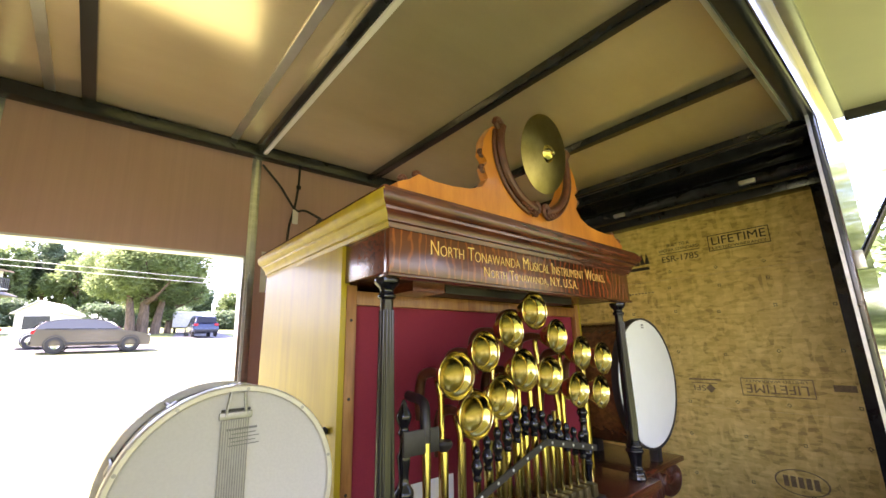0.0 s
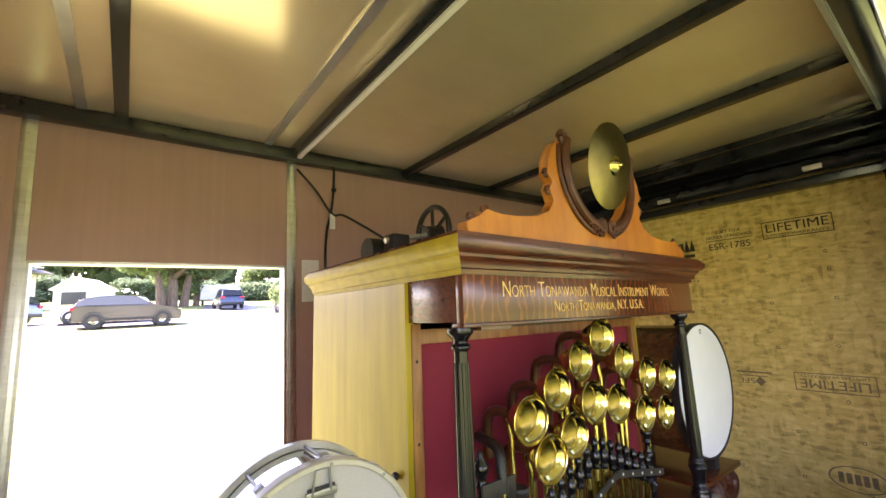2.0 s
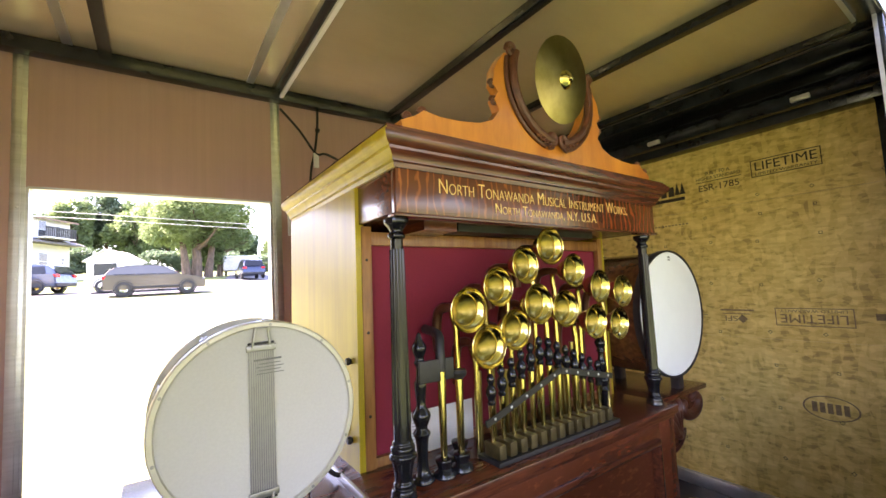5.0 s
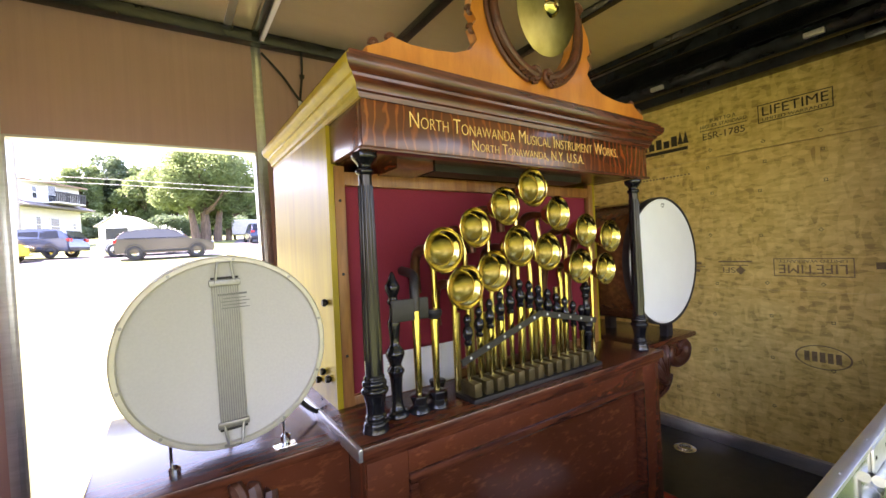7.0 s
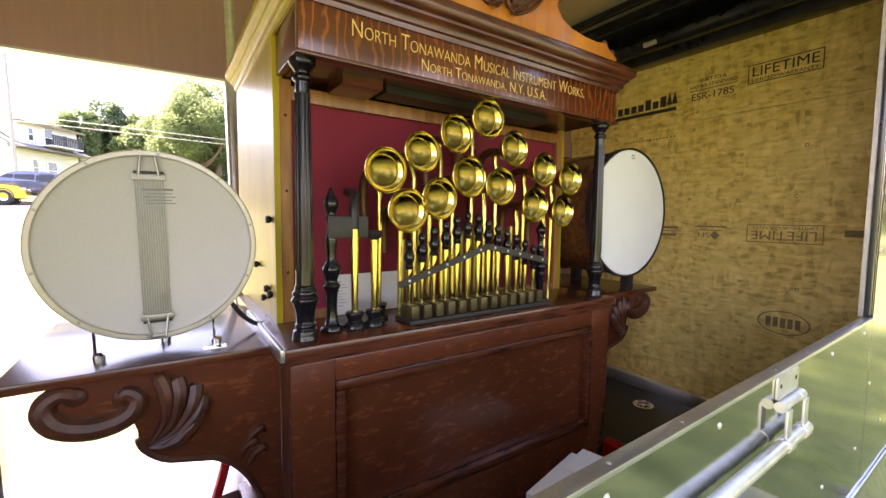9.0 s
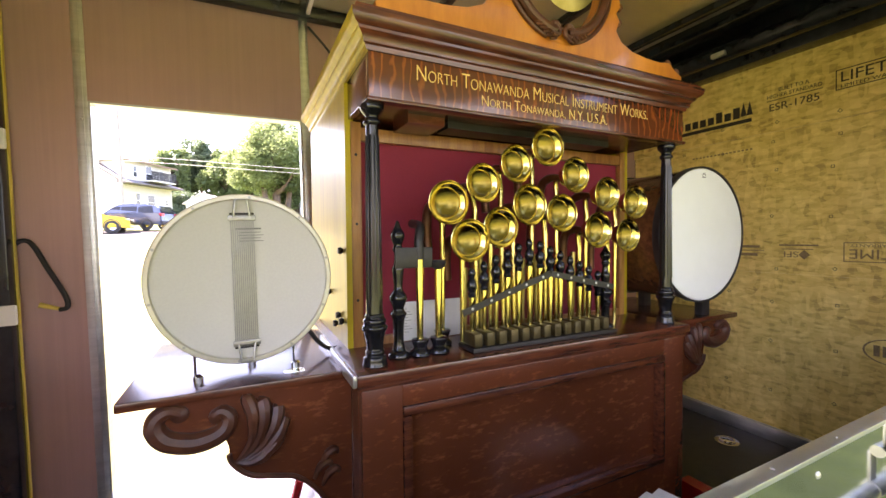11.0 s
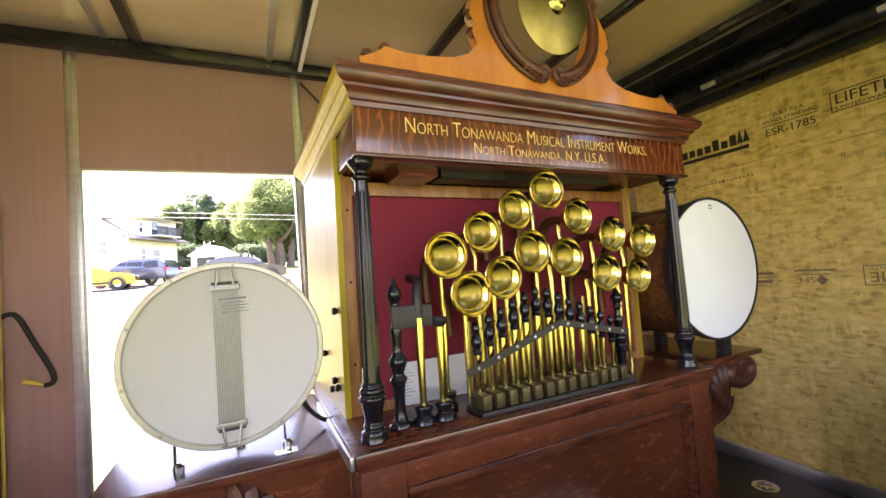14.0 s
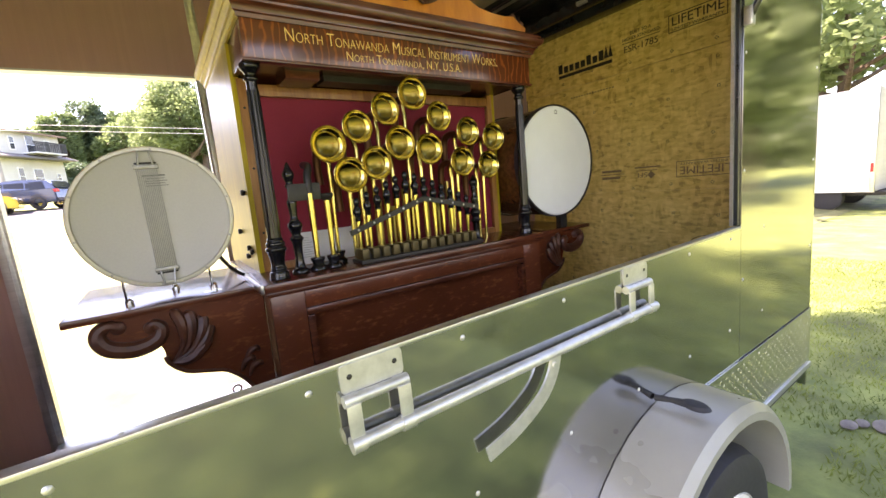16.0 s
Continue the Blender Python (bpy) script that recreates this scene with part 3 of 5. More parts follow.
strut = thing("gas_strut", "slim black gas strut holding the door", "gas strut")
part("cylinder", tube(B(), [(OX1 + 0.008, SIDE - 0.02, 1.96), (OX1 + 0.008, 0.06, 2.20)], 0.011, 12), "black", strut)
part("rod", tube(B(), [(OX1 + 0.008, 0.06, 2.20), (OX1 + 0.008, -0.075, 2.445)], 0.006, 10), "chrome", strut)
part("bracket", box(B(), OX1 - 0.008, OX1 + 0.022, SIDE - 0.03, SIDE - 0.0045, 1.93, 1.99, 0.003), "alu", strut)

# latch bar with two hinged hasps on the skin
bar = thing("latch_bar", "bright steel latch bar with two hinged hasps", "latch bar")
YB, ZB = SIDE - 0.022, 1.118
part("bar", tube(B(), [(0.500, YB, ZB), (1.405, YB, ZB)], 0.012, 16), "steel", bar)


def plate_outline(x0, x1, z0, z1, r):
    """A rounded rectangle of (x, z)."""
    out = []
    for cx, cz, a0 in ((x1 - r, z1 - r, 0), (x0 + r, z1 - r, 90), (x0 + r, z0 + r, 180), (x1 - r, z0 + r, 270)):
        out += [(cx + r * math.cos(radians(a0 + 22.5 * q)), cz + r * math.sin(radians(a0 + 22.5 * q))) for q in range(5)]
    return out


for x in (0.552, 1.332):
    h = part("hasp_plate", prism(B(), plate_outline(x - 0.057, x + 0.057, 1.198, 1.248, 0.009), SIDE - 0.0085, SIDE - 0.0045, 0.0008), "steel", bar)
    part("knuckle", tube(B(), [(x - 0.034, SIDE - 0.014, 1.190), (x + 0.034, SIDE - 0.014, 1.190)], 0.0095, 14), "steel", h)
    for dx in (-0.046, 0.046):
        part("link_eye", tube(B(), [(x + dx - 0.0125, SIDE - 0.014, 1.190), (x + dx + 0.0125, SIDE - 0.014, 1.190)], 0.0105, 14), "steel", h)
        part("link", box(B(), x + dx - 0.012, x + dx + 0.012, SIDE - 0.0275, SIDE - 0.0225, ZB + 0.006, 1.186, 0.0012), "steel", h)
        part("boss", tube(B(), [(x + dx - 0.012, YB, ZB), (x + dx + 0.012, YB, ZB)], 0.0145, 14), "steel", h)
    for dx in (-0.041, 0.041):
        part("screw", lathe(B(), [(0, 0.002), (0.004, 0.001), (0.005, 0)], 8, pose(x + dx, SIDE - 0.0085, 1.226, 90)), "iron", h)
lever = B()
way = curve([(0.982, 0, 1.118), (0.968, 0, 1.075), (0.930, 0, 1.030), (0.850, 0, 0.990), (0.765, 0, 0.968)], 5)
strip = []
for q, v in enumerate(way):
    d = (way[min(q + 1, len(way) - 1)] - way[max(q - 1, 0)]).normalized()
    n = Vector((-d.z, 0, d.x)) * 0.0165
    strip.append([lever.verts.new((v.x + e * n.x, y, v.z + e * n.z)) for y in (SIDE - 0.026, SIDE - 0.021) for e in (-1, 1)])
for p, q in zip(strip, strip[1:]):
    for a, c in ((0, 1), (1, 3), (3, 2), (2, 0)):
        lever.faces.new((p[a], p[c], q[c], q[a]))
for r in (strip[0], strip[-1]):
    lever.faces.new((r[0], r[1], r[3], r[2]))
bmesh.ops.recalc_face_normals(lever, faces=lever.faces)
arm = part("lever", lever, "steel", bar)
part("lever_bolt", lathe(B(), [(0, 0.005), (0.006, 0.004), (0.008, 0)], 10, pose(0.972, SIDE - 0.026, 1.092, 90)), "steel", arm)

# wheel and fender
WXC, WZC = 1.495, 0.350
fender = thing("wheel_fender", "smooth grey round trailer fender", "fender")
R = 0.470
b = B()
prof = []
for k in range(21):
    a = math.pi * k / 20
    prof.append((WXC - R * math.cos(a), WZC + R * 0.98 * math.sin(a)))
outer = [b.verts.new((x, SIDE - 0.006, z)) for x, z in prof]
bend = [b.verts.new((x, 0.035, z)) for x, z in prof]
lip = [b.verts.new((WXC + (x - WXC) * 0.955, 0.015, WZC + (z - WZC) * 0.955)) for x, z in prof]
inn = [b.verts.new((WXC + (x - WXC) * 0.90, 0.015, WZC + (z - WZC) * 0.90)) for x, z in prof]
back_ = [b.verts.new((WXC + (x - WXC) * 0.90, SIDE - 0.006, WZC + (z - WZC) * 0.90)) for x, z in prof]
for p, q in ((outer, bend), (bend, lip), (lip, inn), (inn, back_)):
    for k in range(20):
        b.faces.new((p[k], p[k + 1], q[k + 1], q[k]))
part("shell", b, "fender", fender)
fl = B()
tube(fl, [(1.418, SIDE - 0.008, 0.826), (1.425, 0.16, 0.832), (1.432, 0.12, 0.834)], [0.010, 0.008, 0.012], 10)
lathe(fl, [(0, 0.02), (0.02, 0.014), (0.026, 0), (0.02, -0.01), (0, -0.012)], 14, pose(1.435, 0.098, 0.834) @ Matrix.Diagonal((1.0, 1.6, 0.6, 1)))
part("marker_lamp", fl, "rubber", fender, "black rubber marker arm")
wheel = thing("trailer_wheel", "black trailer tyre on a pale steel rim", "wheel")
wm = pose(WXC, 0.125, 0.335, 90)
part("tyre", lathe(B(), [(0.20, -0.09), (0.27, -0.10), (0.315, -0.085), (0.33, -0.05), (0.332, 0), (0.33, 0.05), (0.315, 0.085), (0.27, 0.10), (0.20, 0.09)], 40, wm), "rubber", wheel)
part("rim", lathe(B(), [(0, 0.02), (0.05, 0.03), (0.09, 0.055), (0.14, 0.035), (0.165, 0.06), (0.19, 0.075), (0.204, 0.092), (0.208, 0.085), (0.20, 0.05), (0.20, -0.05)], 36, wm), "white", wheel)
for k in range(5):
    part("nut", lathe(B(), [(0, 0.02), (0.009, 0.018), (0.011, 0)], 6, wm @ pose(0.062 * math.cos(1.2566 * k), 0.062 * math.sin(1.2566 * k), 0.045)), "chrome", wheel)
solid("chassis", box(B(), REAR, FRONT, SIDE + 0.2, BACK - 0.2, 0.30, 0.388), "black", "black steel trailer chassis", "chassis", kind="structure", smooth=False)

# ---- the band organ ----
# the whole instrument stands a little out of level, lower towards the strand board
ORG = pose(0.55, 0, 1.295, 0, 1.15, 0) @ pose(-0.55, 0, -1.295)
CX, DECK, FY = 1.045, 1.295, 0.775
organ = thing("band_organ", "dark oak fairground band organ with golden pediment and crimson cloth", "band organ", m=ORG)

# lower case with framed front panel
part("case_body", box(B(), 0.512, 1.578, 0.80, 1.50, 0.50, 1.262), "oak_dark", organ, smooth=False)
for a in ((0.512, 0.605, 0.52, 1.255), (1.485, 1.578, 0.52, 1.255)):
    part("stile", box(B(), a[0], a[1], 0.768, 0.80, a[2], a[3], 0.003), "oak_front", organ)
part("top_rail", box(B(), 0.605, 1.485, 0.768, 0.80, 1.205, 1.255, 0.003), "oak_front", organ)
part("bottom_rail", box(B(), 0.605, 1.485, 0.768, 0.80, 0.62, 0.86, 0.003), "oak_front", organ)
part("front_panel", box(B(), 0.605, 1.485, 0.791, 0.799, 0.86, 1.205), "oak_front", organ, "ray-flecked oak panel", smooth=False)
b = B()
for a in ((0.605, 1.485, 1.183, 1.205), (0.605, 1.485, 0.86, 0.882), (0.605, 0.627, 0.882, 1.183), (1.463, 1.485, 0.882, 1.183)):
    box(b, a[0], a[1], 0.762, 0.792, a[2], a[3], 0.007)
part("panel_moulding", b, "oak_dark", organ)
part("plinth", box(B(), 0.495, 1.595, 0.76, 1.50, FLOOR + 0.001, 0.60, 0.006), "oak_dark", organ)
b = box(B(), 0.498, 1.590, 0.752, 1.42, 1.268, DECK, 0.006)
box(b, 0.506, 1.584, 0.764, 1.30, 1.254, 1.270, 0.004)
part("deck", b, "oak_dark", organ)
part("deck_side_strip", box(B(), 0.488, 0.4975, 0.745, 1.16, 1.272, DECK + 0.003, 0.003), "alu", organ, "pale worn edge strip")


def wing(s):
    """A side shelf on its scrolled bracket; s: which side of the middle."""
    X = lambda d: CX + s * d
    top = box(B(), min(X(0.547), X(0.975)), max(X(0.547), X(0.975)), 0.845, 1.33, 1.262, 1.281, 0.004)
    part("side_shelf", top, "oak_dark", organ)
    pts = [(0.534, 1.262), (0.900, 1.262), (0.921, 1.238), (0.922, 1.20), (0.900, 1.172), (0.86, 1.160), (0.825, 1.168), (0.803, 1.178), (0.79, 1.155),
           (0.785, 1.12), (0.75, 1.085), (0.70, 1.07), (0.655, 1.055), (0.61, 1.01), (0.575, 0.94), (0.545, 0.88), (0.534, 0.84)]
    out = [Vector((X(x), 0, z)) for x, z in pts]
    out = curve(out[1:], 4)
    b = prism(B(), [(X(0.534), 1.262)] + [(v.x, v.z) for v in out], 0.862, 0.892)
    bk = part("bracket", b, "oak_front", organ, "scroll-sawn oak bracket")
    lobe = [(0.872, 1.240), (0.892, 1.249), (0.911, 1.238), (0.915, 1.217), (0.897, 1.191), (0.857, 1.177), (0.820, 1.180), (0.795, 1.194), (0.788, 1.217), (0.801, 1.230), (0.812, 1.220)]
    c = curve([(X(d), 0.859, z) for d, z in lobe], 5)
    sc = tube(B(), c, [0.011 + 0.010 * math.sin(math.pi * q / (len(c) - 1)) for q in range(len(c))], 10)
    part("scroll", sc, "carving", bk, "carved scroll")
    for d, z in ((0.874, 1.238), (0.808, 1.222)):
        part("scroll_eye", lathe(B(), [(0.017, 0), (0.016, 0.006), (0.010, 0.011), (0, 0.012)], 14, pose(X(d), 0.862, z, 90)), "carving", bk)
    base = Vector((X(0.775), 0.857, 1.118))
    for d, z in ((0.754, 1.248), (0.724, 1.238), (0.694, 1.219), (0.682, 1.192), (0.690, 1.163), (0.712, 1.136)):
        tip = Vector((X(d), 0.860, z))
        side = Vector((tip.z - base.z, 0, base.x - tip.x)) * (0.16 * s)
        c = curve([base, base.lerp(tip, 0.35) - side + Vector((0, -0.006, 0)), base.lerp(tip, 0.75) - side * 0.8 + Vector((0, -0.009, 0)), tip, tip + Vector((s * 0.006, 0.002, -0.010))], 5)
        part("acanthus_leaf", tube(B(), c, [0.004 + 0.0105 * math.sin(math.pi * (q / (len(c) - 1)) ** 1.5) for q in range(len(c))], 8), "carving", bk)
    for d, z in ((0.575, 1.10), (0.590, 1.075), (0.572, 1.055)):
        c = curve([(X(d + 0.03), 0.861, z - 0.035), (X(d + 0.018), 0.857, z - 0.008), (X(d), 0.858, z), (X(d - 0.008), 0.861, z - 0.012)], 5)
        part("acanthus_leaf", tube(B(), c, [0.003 + 0.006 * math.sin(math.pi * q / (len(c) - 1)) for q in range(len(c))], 8), "carving", bk)
    ed = B()
    tube(ed, [(v.x, 0.858, v.z) for v in out[30:]], 0.006, 6)
    part("bead", ed, "carving", bk)


wing(-1)
wing(1)

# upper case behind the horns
part("case_side", box(B(), 0.530, 0.552, 0.975, 1.56, 1.281, 1.981), "oak_side", organ, "varnished oak side with reflected lawn light in its colour", smooth=False)
part("case_side", box(B(), 1.538, 1.560, 0.975, 1.56, 1.281, 1.888), "oak_side", organ, smooth=False)
part("case_back", box(B(), 0.552, 1.538, 1.50, 1.52, 1.281, 1.888), "oak_dark", organ, smooth=False)
part("cloth_panel", box(B(), 0.570, 1.525, 0.992, 1.000, 1.31, 1.86), "cloth", organ, "crimson cloth back panel", smooth=False)
for a in ((0.545, 0.572, DECK, 1.885), (1.520, 1.545, DECK, 1.885)):
    part("cloth_frame", box(B(), a[0], a[1], 0.972, 0.992, a[2], a[3], 0.002), "oak_frame", organ)
part("cloth_frame", box(B(), 0.572, 1.520, 0.974, 0.992, 1.838, 1.872, 0.002), "oak_frame", organ)
part("cloth_frame", box(B(), 0.572, 1.520, 0.976, 0.992, DECK, 1.318, 0.002), "oak_frame", organ)
for z in (1.42, 1.62, 1.80):
    part("screw", lathe(B(), [(0, 0.002), (0.004, 0)], 8, pose(0.558, 0.972, z, 90)), "iron", organ)
for y, z in ((1.02, 1.55), (1.20, 1.42), (1.02, 1.36), (1.10, 1.34), (1.06, 1.37)):
    part("knob", lathe(B(), [(0, 0.014), (0.008, 0.013), (0.010, 0.006), (0.006, 0)], 10, pose(0.530, y, z, 0, -90)), "iron", organ)

# canopy: soffit, fascia, cornice
b = box(B(), 0.5525, 1.570, FY + 0.024, 1.56, 1.888, 1.93)
part("soffit", b, "oak_dark", organ, smooth=False)
part("inner_beam", box(B(), 0.66, 0.76, 0.86, 0.97, 1.866, 1.888), "oak_front", organ, smooth=False)
part("inner_beam", box(B(), 0.78, 1.36, 0.88, 0.95, 1.870, 1.888), "iron", organ, smooth=False)
part("fascia_front", box(B(), 0.538, 1.577, FY, FY + 0.022, 1.884, 1.990, 0.002), "oak_fascia", organ, "flame-veneered fascia")
part("fascia_side", box(B(), 0.5385, 0.56, FY + 0.022, 0.974, 1.888, 1.990, 0.002), "oak_dark", organ)
part("fascia_side", box(B(), 1.555, 1.5765, FY + 0.022, 1.56, 1.888, 1.990, 0.002), "oak_dark", organ)
part("fascia_lip", box(B(), 0.532, 1.583, FY - 0.006, FY + 0.03, 1.878, 1.886, 0.002), "oak_dark", organ)
PROFILE = [(0.0, 1.982), (0.006, 1.982), (0.008, 1.992), (0.014, 1.994), (0.015, 2.003), (0.019, 2.010), (0.026, 2.015), (0.027, 2.021), (0.035, 2.024), (0.041, 2.031),
           (0.043, 2.040), (0.043, 2.048), (0.036, 2.050), (0.036, 2.056), (0.0, 2.056)]


def moulding(corners):
    """Sweeps the cornice profile along mitred corners: ((x, y), (ox, oy)) with the outward step."""
    b = B()
    rows = []
    for (x, y), (ox, oy) in corners:
        rows.append([b.verts.new((x + ox * d, y + oy * d, z)) for d, z in PROFILE])
    for p, q in zip(rows, rows[1:]):
        for k in range(len(PROFILE) - 1):
            b.faces.new((p[k], p[k + 1], q[k + 1], q[k]))
    bmesh.ops.recalc_face_normals(b, faces=b.faces)
    return b


part("cornice_front", moulding([((0.538, FY), (-1, -1)), ((1.577, FY), (1, -1))]), "oak_dark", organ, "stepped dark cornice")
# Left return takes the hatch-lit colour; the right one keeps dark oak.
part("cornice_side", moulding([((0.538, FY), (-1, -1)), ((0.538, 1.56), (-1, 0))]), "oak_side", organ, "varnished cornice return with reflected lawn light in its colour")
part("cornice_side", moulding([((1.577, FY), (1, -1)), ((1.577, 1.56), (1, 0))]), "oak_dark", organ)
part("roof_board", box(B(), 0.505, 1.61, FY - 0.03, 1.57, 2.050, 2.064, 0.003), "oak_dark", organ)
PX = 1.060
words("lettering", "North Tonawanda Musical Instrument Works.", 0.051, pose(1.028, FY - 0.0008, 1.937, 90), "gold", organ, True, 0.758, "gold leaf lettering", thin=-0.0008)
words("lettering", "North Tonawanda, N.Y. U.S.A.", 0.039, pose(1.028, FY - 0.0008, 1.902, 90), "gold", organ, True, 0.418, "gold leaf lettering", thin=-0.0006)

# pediment with carved collar and cymbal
half = [(-0.50, 2.064), (-0.505, 2.090), (-0.470, 2.106), (-0.445, 2.124), (-0.40, 2.118), (-0.34, 2.120), (-0.28, 2.128), (-0.235, 2.146), (-0.212, 2.175),
        (-0.225, 2.205), (-0.212, 2.225), (-0.228, 2.245), (-0.222, 2.285), (-0.205, 2.315), (-0.185, 2.340), (-0.165, 2.348)]
CZ, CR = 2.285, 0.150
arc = [(CR * math.cos(a), CZ + CR * math.sin(a)) for a in np.linspace(math.pi * 0.865, math.pi * 2.135, 25)]
outline = [(PX + x, z) for x, z in half] + [(PX + x, z) for x, z in arc] + [(PX - x, z) for x, z in half[::-1]]
part("pediment", prism(B(), outline, FY - 0.002, FY + 0.026), "oak_gold", organ, "golden oak swan-neck pediment")
def piece(pts, r, seg):
    part("carved_scroll", tube(B(), pts, r, seg), "carving", organ)


col = [(PX + (CR + 0.012) * math.cos(a), FY - 0.010, CZ + (CR + 0.012) * math.sin(a)) for a in np.linspace(math.pi * 0.87, math.pi * 1.46, 24)]
piece(col, 0.013, 10)
piece([(2 * PX - x, y, z) for x, y, z in col], 0.013, 10)
piece([(PX + (CR + 0.034) * math.cos(a), FY - 0.006, CZ + (CR + 0.034) * math.sin(a)) for a in np.linspace(math.pi * 0.92, math.pi * 1.42, 20)], 0.006, 8)
piece([(PX - (CR + 0.034) * math.cos(a), FY - 0.006, CZ + (CR + 0.034) * math.sin(a)) for a in np.linspace(math.pi * 0.92, math.pi * 1.42, 20)], 0.006, 8)
for s in (-1, 1):
    sp = [(PX + s * (0.022 + 0.017 * math.cos(a) * (1 - a / 12)), FY - 0.014, CZ - CR - 0.010 + 0.020 * math.sin(a) * (1 - a / 12)) for a in np.linspace(0, 9, 30)]
    piece(sp, 0.007, 8)
    sp = [(PX + s * (0.166 + 0.016 * math.cos(a) * (1 - a / 12)), FY - 0.010, 2.350 + 0.018 * math.sin(a) * (1 - a / 12)) for a in np.linspace(0, 9, 30)]
    piece(sp, 0.008, 8)
    for x, z in ((0.225, 2.20), (0.228, 2.245), (0.485, 2.10), (0.445, 2.12)):
        sp = [(PX + s * (x + 0.011 * math.cos(a) * (1 - a / 10)), FY + 0.004, z + 0.013 * math.sin(a) * (1 - a / 10)) for a in np.linspace(0, 8, 22)]
        piece(sp, 0.005, 6)
    for k in range(5):
        c = Vector((PX + s * (0.018 + 0.012 * k), FY - 0.012, CZ - CR - 0.022 + 0.007 * k))
        piece(curve([c, c + Vector((s * 0.008, -0.004, -0.012)), c + Vector((s * 0.020, 0, -0.012))], 4), 0.005, 6)
cm = pose(PX + 0.002, FY - 0.050, 2.293, 90) @ pose(0, 0, 0, 10, 4, 0) @ Matrix.Scale(0.91, 4)
cy = thing("cymbal", "aged brass cymbal fixed in the pediment cut-out", "cymbal", m=ORG @ cm)
part("bow", lathe(B(), [(0.132, -0.010), (0.132, -0.0085), (0.10, -0.003), (0.06, 0.001), (0.030, 0.003), (0.026, 0.010), (0.018, 0.016), (0.007, 0.018), (0.004, 0.018), (0.004, 0.016),
                        (0.018, 0.013), (0.028, 0.0), (0.06, -0.001), (0.10, -0.005)], 56), "brass_old", cy)
part("bell_cap", lathe(B(), [(0, 0.029), (0.006, 0.028), (0.009, 0.022), (0.0095, 0.020), (0.018, 0.0175), (0.0265, 0.011), (0.0305, 0.0042)], 32), "brass", cy, "bright polished cymbal bell")
part("mount_rod", tube(B(), [(0, 0, 0.012), (0, 0, -0.06)], 0.004, 8), "iron", cy)

# columns
COLP = [(0, 0), (0.0262, 0), (0.0265, 0.010), (0.0250, 0.0215), (0.0205, 0.024), (0.0205, 0.027), (0.0222, 0.031), (0.0205, 0.0355), (0.0188, 0.038), (0.0190, 0.048), (0.0205, 0.060), (0.0232, 0.072),
        (0.0245, 0.077), (0.0250, 0.079), (0.0285, 0.083), (0.0288, 0.089), (0.0250, 0.093), (0.0240, 0.095), (0.0262, 0.099), (0.0258, 0.105), (0.0225, 0.108), (0.0215, 0.111), (0.0225, 0.114), (0.0190, 0.119)]
COLP = turned(COLP) + [(0.0142, 0.535)] + turned([(0.0145, 0.537), (0.019, 0.541), (0.0195, 0.547), (0.015, 0.552), (0.0155, 0.558), (0.022, 0.566), (0.027, 0.573), (0.027, 0.582)]) + [(0, 0.582)]


def column(x):
    c = part("column", lathe(B(), COLP, 28), "lacquer", organ, "turned black lacquered column")
    c.matrix_local = pose(x, 0.808, DECK)
    for k in range(12):
        a = 2 * math.pi * k / 12
        part("flute", tube(B(), [(0.0172 * math.cos(a), 0.0172 * math.sin(a), 0.150), (0.0135 * math.cos(a), 0.0135 * math.sin(a), 0.515)], 0.0026, 6), "lacquer", c)


column(0.554)
column(1.543)

